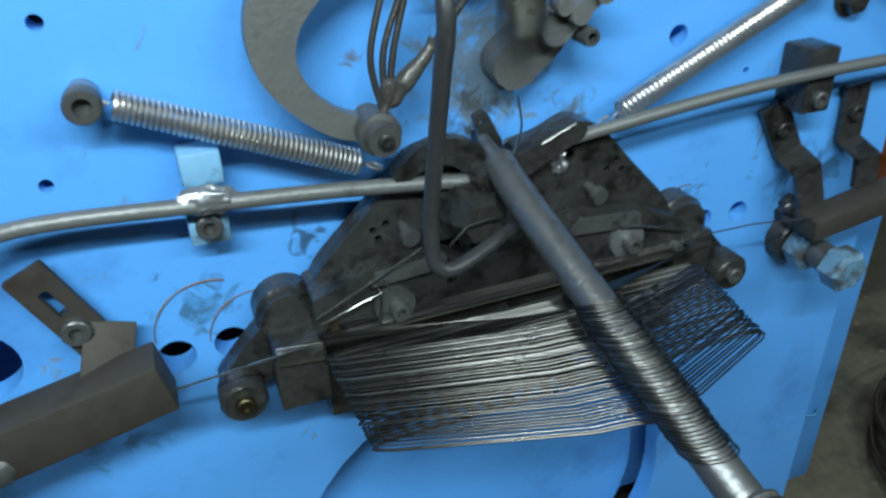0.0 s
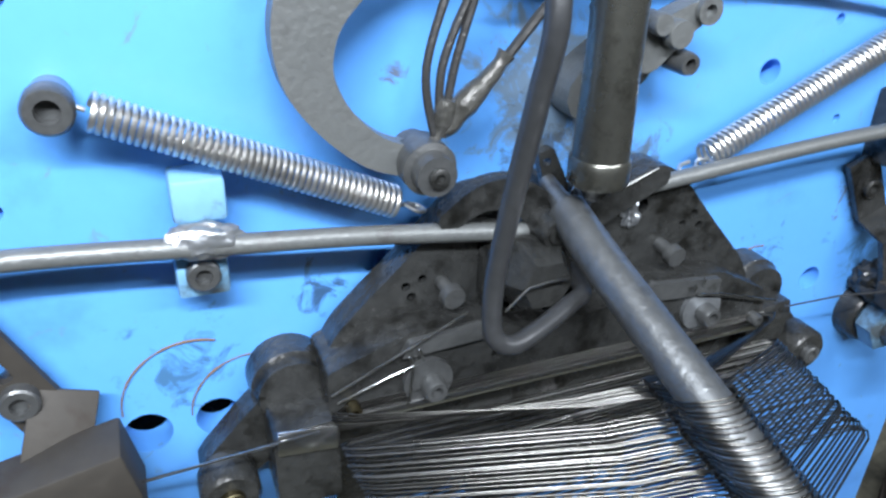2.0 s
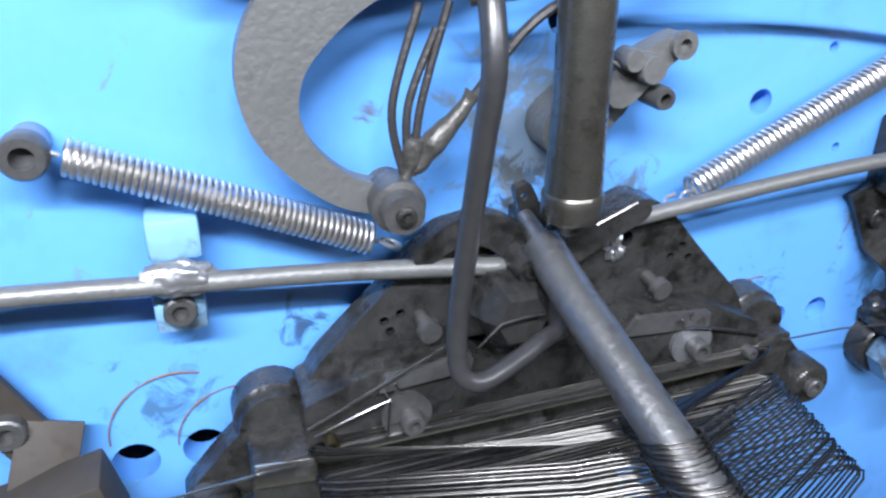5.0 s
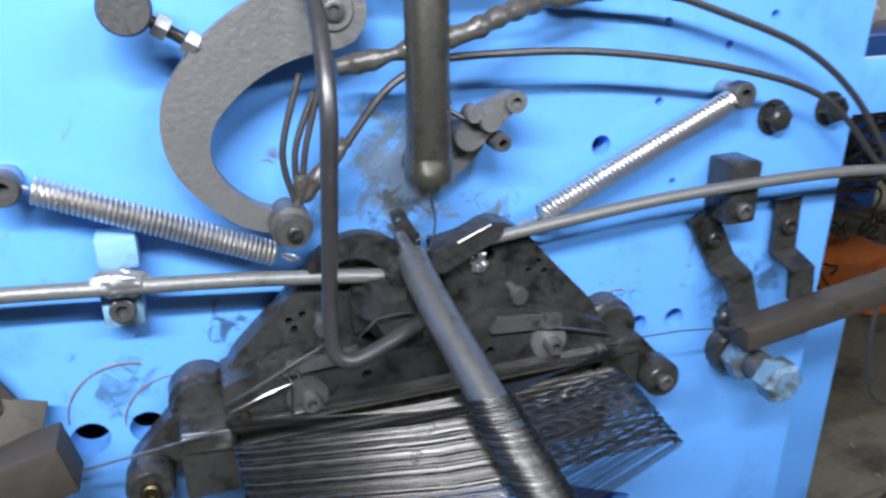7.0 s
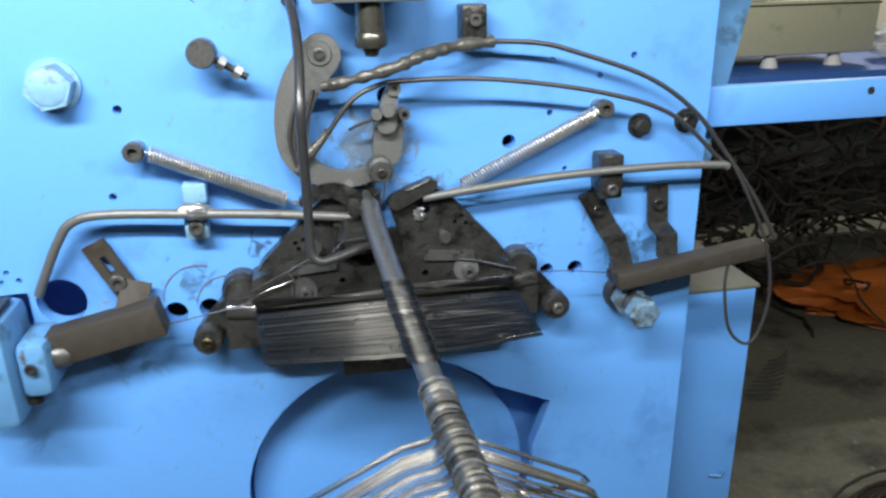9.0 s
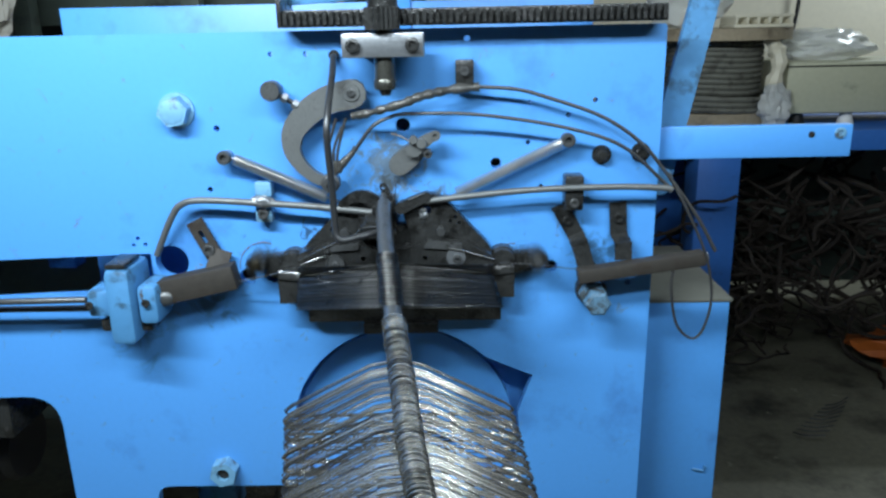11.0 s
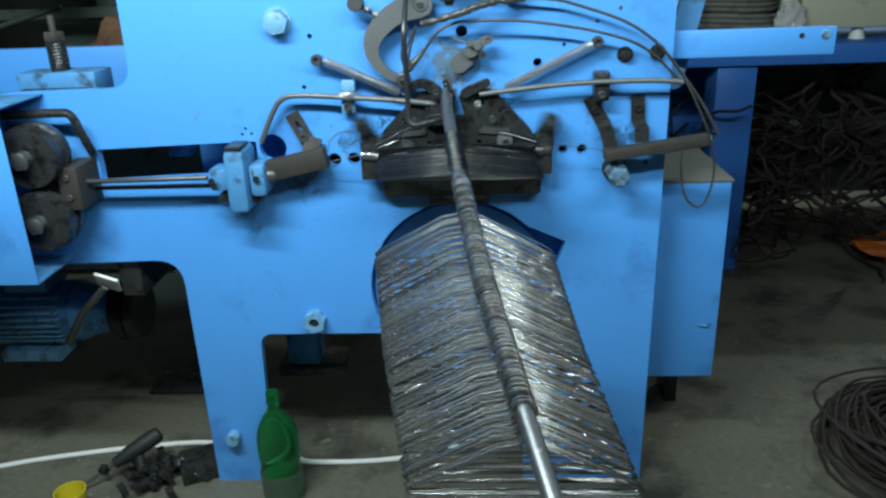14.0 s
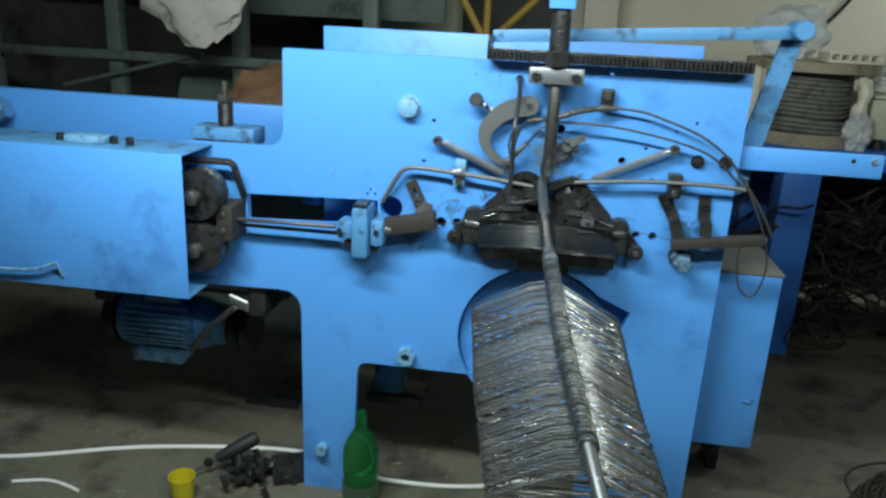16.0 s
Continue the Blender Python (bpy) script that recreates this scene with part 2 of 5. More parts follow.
def box(x0, x1, y0, y1, z0, z1, bevel=0.002, bm=None, turn=None):
    bm = bm or bmesh.new()
    made = bmesh.ops.create_cube(bm, size=1)["verts"]
    bmesh.ops.scale(bm, verts=made, vec=(abs(x1 - x0), abs(y1 - y0), abs(z1 - z0)))
    if bevel:
        edges = list({e for v in made for e in v.link_edges})
        made = list({v for f in bmesh.ops.bevel(bm, geom=edges, offset=bevel, segments=2, affect="EDGES", profile=0.5)["faces"] for v in f.verts} | {v for v in made if v.is_valid})
    if turn:
        bmesh.ops.transform(bm, verts=made, matrix=pose(0, 0, 0, *turn))
    bmesh.ops.translate(bm, verts=made, vec=((x0 + x1) / 2, (y0 + y1) / 2, (z0 + z1) / 2))
    return bm


def lathe(p0, p1, profile, seg=24, bm=None):
    """Turns a profile of (share of the way, radius) round the line from p0 to p1."""
    bm = bm or bmesh.new()
    p0, p1 = Vector(p0), Vector(p1)
    q = (p1 - p0).to_track_quat("Z", "Y")
    n = (p1 - p0).length
    rings = []
    for s, r in profile:
        rings.append([bm.verts.new(p0 + q @ Vector((r * math.cos(2 * math.pi * k / seg), r * math.sin(2 * math.pi * k / seg), s * n))) for k in range(seg)])
    for a, b in zip(rings, rings[1:]):
        for k in range(seg):
            bm.faces.new((a[k], a[(k + 1) % seg], b[(k + 1) % seg], b[k]))
    bm.faces.new(rings[0][::-1])
    bm.faces.new(rings[-1])
    return bm


def rod(p0, p1, r, seg=24, bm=None, chamfer=0.08):
    n = (Vector(p1) - Vector(p0)).length
    c = min(0.45, chamfer * r * 2 / n)
    return lathe(p0, p1, [(0, r * 0.9), (c, r), (1 - c, r), (1, r * 0.9)], seg, bm)


def curve_points(points, steps=8, closed=False):
    """A smooth line through the points."""
    pts = [Vector(p) for p in points]
    out = []
    n = len(pts)
    for i in range(n if closed else n - 1):
        if closed:
            a, b, c, d = pts[i - 1], pts[i], pts[(i + 1) % n], pts[(i + 2) % n]
        else:
            a, b, c, d = pts[max(i - 1, 0)], pts[i], pts[i + 1], pts[min(i + 2, n - 1)]
        for k in range(steps):
            t = k / steps
            out.append(0.5 * (2 * b + (c - a) * t + (2 * a - 5 * b + 4 * c - d) * t * t + (3 * b - a - 3 * c + d) * t ** 3))
    if not closed:
        out.append(pts[-1])
    return out


def sweep(points, r, seg=10, bm=None, jitter=0.0):
    """A round bar along the points; r is one radius or one for each point."""
    bm = bm or bmesh.new()
    pts = [Vector(p) for p in points]
    radii = r if isinstance(r, list) else [r] * len(pts)
    along = [(pts[min(i + 1, len(pts) - 1)] - pts[max(i - 1, 0)]).normalized() for i in range(len(pts))]
    side = along[0].orthogonal().normalized()
    rings = []
    for p, d, rr in zip(pts, along, radii):
        side = (side - d * side.dot(d)).normalized()
        up = d.cross(side)
        if jitter:
            rr *= 1 + jitter * noise.noise(p * 90)
        rings.append([bm.verts.new(p + rr * (math.cos(2 * math.pi * k / seg) * side + math.sin(2 * math.pi * k / seg) * up)) for k in range(seg)])
    for a, b in zip(rings, rings[1:]):
        for k in range(seg):
            bm.faces.new((a[k], a[(k + 1) % seg], b[(k + 1) % seg], b[k]))
    bm.faces.new(rings[0][::-1])
    bm.faces.new(rings[-1])
    return bm


def circle(x, z, r, n=28, a0=0.0, a1=360.0):
    full = abs(a1 - a0) >= 360
    return [(x + r * math.cos(radians(a0 + (a1 - a0) * k / (n if full else n - 1))), z + r * math.sin(radians(a0 + (a1 - a0) * k / (n if full else n - 1)))) for k in range(n)]


def rounded(points, n=6):
    """A closed outline from (x, z, radius) corners."""
    out = []
    m = len(points)
    for i in range(m):
        x, z, r = points[i]
        p = Vector((x, z))
        a, b = (Vector(points[i - 1][:2]) - p), (Vector(points[(i + 1) % m][:2]) - p)
        if r <= 0:
            out.append((x, z))
            continue
        a, b = a.normalized(), b.normalized()
        for k in range(n + 1):
            t = k / n
            out.append(tuple(p + a * r * (1 - t) ** 2 + b * r * t ** 2))
    return out


def sheet(outer, holes, y0, y1, bm=None, edge=0.0):
    """A flat plate in the x-z plane between y0 (front) and y1, with holes through it."""
    bm = bm or bmesh.new()
    edges = []
    first = set(bm.verts)
    for loop in [outer] + holes:
        vs = [bm.verts.new((x, y0, z)) for x, z in loop]
        edges += [bm.edges.new((vs[i], vs[(i + 1) % len(vs)])) for i in range(len(vs))]
    faces = [g for g in bmesh.ops.triangle_fill(bm, use_beauty=True, use_dissolve=False, edges=edges, normal=(0, -1, 0))["geom"] if isinstance(g, bmesh.types.BMFace)]
    ext = bmesh.ops.extrude_face_region(bm, geom=faces, use_keep_orig=True)["geom"]
    bmesh.ops.translate(bm, verts=[g for g in ext if isinstance(g, bmesh.types.BMVert)], vec=(0, y1 - y0, 0))
    return bm


def ribbon(spine, y0, y1):
    """A flat bar in the x-z plane along a spine of (x, z, half width), with round ends."""
    pts = curve_points([(x, 0, z) for x, z, _ in spine], 6)
    w = curve_points([(h, 0, 0) for *_, h in spine], 6)
    left, right = [], []
    for i, p in enumerate(pts):
        d = (pts[min(i + 1, len(pts) - 1)] - pts[max(i - 1, 0)]).normalized()
        nrm = Vector((-d.z, 0, d.x))
        left.append(p + nrm * w[i].x)
        right.append(p - nrm * w[i].x)

    def cap(p, d, h):
        a = math.atan2(d.z, d.x)
        return [Vector((p.x + h * math.cos(a + radians(t)), 0, p.z + h * math.sin(a + radians(t)))) for t in (60, 30, 0, -30, -60)]
    end = cap(pts[-1], (pts[-1] - pts[-2]).normalized(), w[-1].x)
    start = cap(pts[0], (pts[0] - pts[1]).normalized(), w[0].x)
    loop = left + end + right[::-1] + start
    return sheet([(p.x, p.z) for p in loop], [], y0, y1)


def hexagon(x, z, r, turn=0.0):
    return circle(x, z, r, 6, turn, 360 + turn)


def hex_head(x, y, z, r, depth, bm=None, turn=10.0):
    """A hexagon bolt head that stands out of the plane y by depth."""
    bm = sheet(hexagon(x, z, r, turn), [], y - depth, y, bm)
    return lathe((x, y - depth, z), (x, y - depth - 0.003, z), [(0, r * 0.8), (1, r * 0.62)], 20, bm)


def socket_bolt(x, y, z, r, depth, bm=None):
    """A round head with a hollow hexagon, standing out of the plane y."""
    bm = bm or bmesh.new()
    n = 24
    rim = [(0, r), (depth * 0.85, r), (depth, r * 0.88), (depth, r * 0.5), (depth * 0.45, r * 0.48)]
    rings = []
    for d, rr in rim:
        rings.append([bm.verts.new((x + rr * math.cos(2 * math.pi * k / n), y - d, z + rr * math.sin(2 * math.pi * k / n))) for k in range(n)])
    for a, b in zip(rings, rings[1:]):
        for k in range(n):
            bm.faces.new((a[k], a[(k + 1) % n], b[(k + 1) % n], b[k]))
    bm.faces.new(rings[-1])
    return bm


def washer(x, y, z, r, inner, depth, bm=None):
    return sheet(circle(x, z, r, 28), [circle(x, z, inner, 16)], y - depth, y, bm)


def helix(p0, p1, r, wire, turns, per=14, bm=None, seg=6):
    p0, p1 = Vector(p0), Vector(p1)
    q = (p1 - p0).to_track_quat("Z", "Y")
    n = (p1 - p0).length
    pts = [p0 + q @ Vector((r * math.cos(2 * math.pi * k / per), r * math.sin(2 * math.pi * k / per), n * k / (turns * per))) for k in range(turns * per + 1)]
    return sweep(pts, wire, seg, bm)


# ---------------------------------------------------------------- room
def room():
    tagged(solo("floor", box(-4, 4.2, -3.6, 4.0, -0.12, 0, 0), floor_m, "", "", base=(0, 0, 0)), "stained grey-brown concrete workshop floor", "floor", kind="structure")
    tagged(solo("wall_north", box(0.02, 4.2, 3.6, 3.8, 0, 3.4, 0), plaster, "", ""), "dusty off-white plaster wall behind the machine", "wall", kind="structure")
    # left part of the back wall, in a darker mottled tone
    tagged(solo("wall_north_west", box(-4, 0.018, 3.6, 3.8, 0, 3.4, 0), dark_wall, "", ""), "dark mottled wall behind the machines", "wall", kind="structure")
    # Side walls, south wall and ceiling are added; tones set for bounced light.
    tagged(solo("wall_west", box(-4.2, -4, -3.6, 3.6, 0, 3.4, 0), dark_wall, "", ""), "dark side wall added to close the room", "wall", kind="structure")
    tagged(solo("wall_east", box(4.2, 4.4, -3.6, 3.6, 0, 3.4, 0), grey_wall, "", ""), "grey side wall added to close the room", "wall", kind="structure")
    tagged(solo("wall_south", box(-4, 4.2, -3.8, -3.6, 0, 3.4, 0), grey_wall, "", ""), "unseen grey wall added to close the room", "wall", kind="structure")
    tagged(solo("ceiling", box(-4.2, 4.4, -3.8, 3.8, 3.4, 3.5, 0), ceil_m, "", ""), "unseen ceiling added to close the room", "ceiling", kind="structure")


# ---------------------------------------------------------------- machine body
CX = 0.072
SMALL = [(0.268, 1.203, 0.0105), (0.379, 0.991, 0.0125), (0.332, 0.992, 0.011), (-0.187, 0.98, 0.016), (-0.236, 0.978, 0.017), (0.09, 1.279, 0.014),
         (-0.154, 1.416, 0.005), (-0.088, 1.415, 0.005), (-0.27, 1.279, 0.006), (0.457, 1.32, 0.005), (-0.295, 1.16, 0.0055), (0.332, 1.318, 0.0045),
         (0.406, 1.293, 0.0045), (0.33, 1.242, 0.0045), (0.356, 1.156, 0.004), (0.215, 1.437, 0.006), (0.535, 0.955, 0.006), (-0.452, 1.062, 0.004),
         (-0.462, 1.048, 0.004), (-0.438, 1.049, 0.004)]


def machine_body():
    body = thing("hanger_machine", (0, 0.15, 0), "light blue painted steel plate body of a wire hanger machine", "machine")
    outer = rounded([(-0.72, 1.457, 0.008), (0.585, 1.457, 0.008), (0.575, 0, 0), (0.24, 0, 0), (0.24, 0.49, 0.03), (-0.485, 0.49, 0.035), (-0.50, 0, 0), (-0.668, 0, 0),
                     (-0.672, 0.715, 0.075), (-1.72, 0.69, 0.01), (-1.72, 1.155, 0.01), (-0.722, 1.17, 0.06)])
    slot = rounded([(-0.84, 1.018, 0.005), (-0.43, 1.03, 0.005), (-0.43, 0.95, 0.005), (-0.84, 0.935, 0.005)])
    cut = circle(CX + 0.003, 0.621, 0.243, 40, 45, 370) + [(0.345, 0.75)]
    holes = [slot, cut, circle(-0.388, 1.012, 0.034)] + [circle(x, z, r, 18) for x, z, r in SMALL]
    front = part("front_plate", sheet(outer, holes, 0, 0.025), blue_front, body, "light blue painted steel front plate with drilled holes")
    part("rear_plate", box(-0.69, 0.50, 0.30, 0.32, 0.42, 1.515, 0.002), blue, body)
    part("cover_disc", sheet(circle(CX, 0.606, 0.236, 56), [], 0.045, 0.07), blue, body, "round blue cover behind the opening")
    part("brace", box(-0.66, -0.60, 0.03, 0.30, 0.3, 0.36, 0.002), blue_dirty, body)
    part("brace", box(0.51, 0.55, 0.03, 0.30, 0.9, 0.96, 0.002), blue_dirty, body)
    part("brace", box(-0.69, -0.63, 0.028, 0.298, 1.2, 1.26, 0.002), blue_dirty, body)
    # Dark panel added behind the plate so its holes read as shaded.
    part("hole_backing", box(-0.33, 0.50, 0.075, 0.29, 0.885, 1.30, 0.006), oily, body, "dark panel added behind the holes for their shade")
    part("back_sheet", box(-0.20, 0.40, 0.074, 0.08, 0.495, 0.88, 0.001), blue, body)
    part("brace", box(-0.468, -0.372, 0.18, 0.26, 0.29, 0.42, 0.004), blue_dirty, body)
    part("floor_tie", box(-0.50, -0.30, 0.17, 0.30, 0.255, 0.288, 0.003), oily, body)
    part("inner_block", box(-0.70, -0.64, 0.10, 0.15, 0.97, 1.02, 0.004), blue_dirty, body)
    for x, z in ((-0.60, 0.16),):
        part("plug_bolt", rod((x, 0, z), (x, -0.03, z), 0.02, 20), blue_chip, body)
    # oil streaks and scuffs round the tools
    random.seed(5)
    for x, z, a, r in ((-0.2, 1.0, 40, 0.05), (-0.16, 0.985, 60, 0.045), (0.30, 1.0, 50, 0.04)):
        pts = [(x + r * math.cos(radians(t)), -0.0012, z + r * math.sin(radians(t))) for t in range(30 + a, 185, 8)]
        part("scratch", sweep(pts, [0.0004 + 0.0005 * random.random() for _ in pts], 5), rust_spot, front, "curved rusty scratch from a swinging arm")
    return body


def bolts_on_plate():
    b = thing("hex_bolt", (-0.342, 0, 1.315), "large blue-painted hexagon bolt on the front plate", "bolt")
    part("washer", washer(-0.342, 0, 1.315, 0.034, 0.008, 0.006), blue_chip, b)
    part("head", hex_head(-0.342, -0.006, 1.315, 0.030, 0.026), blue_chip, b)
    b = thing("hex_nut", (-0.325, 0, 0.535), "blue hexagon nut on a stud in the front plate", "nut")
    part("nut", sheet(hexagon(-0.325, 0.535, 0.030, 15), [circle(-0.325, 0.535, 0.014, 18)], -0.03, 0), blue_chip, b)
    part("stud", rod((-0.325, -0.004, 0.535), (-0.325, -0.022, 0.535), 0.013, 18), oily, b)
    for x, z in ((0.472, 1.216), (0.547, 1.219)):
        b = thing("cap_bolt", (x, 0, z), "dark oily cap bolt in the blue plate", "bolt", "dark cap bolts")
        part("washer", washer(x, 0, z, 0.0185, 0.006, 0.003), oily, b)
        part("head", hex_head(x, -0.003, z, 0.0145, 0.012), oily, b)


# ---------------------------------------------------------------- springs
def springs():
    for name, post, a, b, label in (("left", (-0.252, 1.227), (-0.233, -0.028, 1.2235), (-0.060, -0.03, 1.147), "long bright coil spring hooked between a stud and a jaw"),
                                    ("right", (0.403, 1.249), (0.392, -0.028, 1.243), (0.190, -0.03, 1.150), "long bright coil spring hooked between a stud and a jaw")):
        s = thing("coil_spring", (post[0], 0, post[1]), label, "spring", "pull springs")
        part("coil", helix(a, b, 0.0099, 0.0017, 46), zinc, s)
        part("stud", rod((post[0], 0, post[1]), (post[0], -0.03, post[1]), 0.011, 20), steel, s)
        part("stud_head", socket_bolt(post[0], -0.024, post[1], 0.0135, 0.014), iron, s)
        va, vb = Vector(a), Vector(b)
        d = (vb - va).normalized()
        up = Vector((0, -1, 0))
        pts = [vb + d * 0.0 + up * 0.006, vb + d * 0.006, vb + d * 0.014 + up * 0.006, vb + d * 0.022, vb + d * 0.018 - up * 0.006, vb + d * 0.01 - up * 0.004]
        part("end_hook", sweep(curve_points(pts, 6), 0.0016, 8), zinc, s)
        part("end_hook", sweep(curve_points([va - d * 0.002, va - d * 0.008, Vector((post[0], -0.026, post[1]))], 5), 0.0016, 8), zinc, s)


# ---------------------------------------------------------------- guide bars, clips and straps
def guides():
    g = thing("guide_bar", (-0.19, 0, 1.13), "bent grey steel guide bar welded to a slotted blue clip", "bar")
    pts = curve_points([(0.03, -0.046, 1.119), (-0.08, -0.042, 1.131), (-0.18, -0.04, 1.139), (-0.30, -0.036, 1.146), (-0.345, -0.032, 1.137), (-0.368, -0.028, 1.11), (-0.395, -0.02, 1.062), (-0.412, -0.012, 1.03)], 8)
    part("bar", sweep(pts, 0.0066, 14), cast, g, "scuffed grey round bar")
    part("clip", box(-0.199, -0.167, -0.03, 0, 1.150, 1.178, 0.003), blue_chip, g)
    part("clip", box(-0.202, -0.170, -0.028, 0, 1.098, 1.130, 0.003), blue_chip, g)
    part("clip_bolt", socket_bolt(-0.186, -0.028, 1.116, 0.0105, 0.008), iron, g)
    bm = blob((-0.184, -0.038, 1.142), (0.023, 0.0095, 0.0115), 8, 0.22)
    part("weld_bead", bm, steel, g, "lumpy silver weld")
    g = thing("guide_bar", (0.42, 0, 1.15), "long steel guide bar on a dark clip", "bar")
    pts = curve_points([(0.13, -0.044, 1.139), (0.32, -0.046, 1.157), (0.49, -0.045, 1.161), (0.585, -0.044, 1.157), (0.60, -0.044, 1.153)], 8)
    part("bar", sweep(pts, 0.0062, 14), cast, g)
    part("clip", box(0.398, 0.434, -0.042, 0, 1.115, 1.182, 0.004), oily, g)
    part("clip_bolt", socket_bolt(0.416, -0.042, 1.13, 0.009, 0.006), iron, g)
    # the wire channels at either side
    for side, (strap, ch) in enumerate((([(-0.328, 1.098), (-0.287, 1.012)], (-0.415, 0.962, -0.246, 0.998)),)):
        s = thing("wire_channel", (-0.33, 0, 0.98), "oily brown square wire channel on a slotted strap", "guide")
        tilt = math.degrees(math.atan2(ch[3] - ch[1], ch[2] - ch[0]))
        bm = box(-0.088, 0.088, -0.02, 0.02, -0.024, 0.024, 0.002, turn=(0, -tilt, 0))
        bmesh.ops.translate(bm, verts=bm.verts, vec=((ch[0] + ch[2]) / 2, -0.05, (ch[1] + ch[3]) / 2))
        part("channel", bm, rust, s)
        ang = math.degrees(math.atan2(strap[0][1] - strap[1][1], strap[0][0] - strap[1][0]))
        mx, mz = (strap[0][0] + strap[1][0]) / 2, (strap[0][1] + strap[1][1]) / 2
        prof = sheet(rounded([(-0.05, -0.017, 0.002), (0.05, -0.017, 0.002), (0.05, 0.017, 0.002), (-0.05, 0.017, 0.002)]), [rounded([(0.0, -0.0045, 0.003), (0.028, -0.0045, 0.003), (0.028, 0.0045, 0.003), (0.0, 0.0045, 0.003)])], -0.006, 0)
        bmesh.ops.transform(prof, verts=prof.verts, matrix=pose(mx, -0.012, mz, 0, -ang, 0))
        part("strap", prof, rust, s, "slotted brown strap")
        part("spacer", rod((mx, 0, mz - 0.01), (mx, -0.016, mz - 0.01), 0.009, 16), oily, s)
        part("strap_bolt", socket_bolt(mx + 0.004, -0.018, mz - 0.014, 0.012, 0.009), iron, s)
        bm = box(-0.02, 0.02, -0.003, 0.003, -0.03, 0.03, 0.001, turn=(-30, 18, 0))
        bmesh.ops.translate(bm, verts=bm.verts, vec=(-0.286, -0.03, 1.015))
        part("foot", bm, rust, s)
    s = thing("wire_channel", (0.55, 0, 1.0), "dark oily square wire channel on two bent straps", "guide")
    bm = box(-0.122, 0.122, -0.016, 0.016, -0.013, 0.013, 0.002, turn=(0, -8, 0))
    bmesh.ops.translate(bm, verts=bm.verts, vec=(0.545, -0.055, 1.005))
    part("channel", bm, rust, s)
    for a, b, c in (((0.392, 1.118), (0.425, 1.06), (0.445, 0.995)), ((0.506, 1.124), (0.510, 1.06), (0.515, 1.015))):
        pts = [Vector((a[0], -0.008, a[1])), Vector((b[0], -0.008, b[1])), Vector((b[0] + 0.004, -0.036, b[1] - 0.012)), Vector((c[0], -0.04, c[1]))]
        bm = bmesh.new()
        rows = []
        for p in pts:
            d = (Vector((c[0], 0, c[1])) - Vector((a[0], 0, a[1]))).normalized()
            w = Vector((-d.z, 0, d.x)) * -0.0165
            rows.append([bm.verts.new(p + w + Vector((0, -0.003, 0))), bm.verts.new(p - w + Vector((0, -0.003, 0))), bm.verts.new(p - w + Vector((0, 0.003, 0))), bm.verts.new(p + w + Vector((0, 0.003, 0)))])
        for r0, r1 in zip(rows, rows[1:]):
            for k in range(4):
                bm.faces.new((r0[k], r0[(k + 1) % 4], r1[(k + 1) % 4], r1[k]))
        bm.faces.new(rows[0])
        bm.faces.new(rows[-1][::-1])
        part("strap", bm, oily, s, "bent dark strap")
        m = (Vector((a[0], 0, a[1])) + Vector((b[0], 0, b[1]))) / 2
        part("strap_bolt", socket_bolt(m.x, -0.010, m.z, 0.0095, 0.008), oily, s)
        part("spacer", rod((m.x, 0, m.z), (m.x, -0.008, m.z), 0.008, 14), oily, s)
    part("end_screw", rod((0.66, -0.055, 1.02), (0.674, -0.055, 1.022), 0.011, 14), steel, s)
    p = thing("stop_bolt", (0.459, 0, 0.943), "large chipped blue hexagon bolt with an oily nut and collar", "bolt")
    part("collar", lathe((0.459, 0, 0.943), (0.459, -0.022, 0.943), [(0, 0.031), (0.8, 0.031), (1, 0.028)], 24), oily, p)
    part("nut", lathe((0.459, -0.022, 0.943), (0.459, -0.046, 0.943), [(0, 0.025), (0.12, 0.028), (0.88, 0.028), (1, 0.024)], 6), blue_worn, p, "chipped blue hexagon nut")
    part("shank", rod((0.459, -0.04, 0.943), (0.459, -0.078, 0.943), 0.017, 20), iron, p)
    part("head", lathe((0.459, -0.072, 0.943), (0.459, -0.10, 0.943), [(0, 0.021), (0.1, 0.025), (0.85, 0.025), (1, 0.020)], 6), blue_worn, p, "chipped blue bolt head")
    s = thing("strap_foot", (0.447, 0, 0.987), "dark oily lump of iron under a bent strap", "block")
    part("foot", blob((0.447, -0.022, 0.986), (0.021, 0.023, 0.022), 6, 0.35), oily, s)


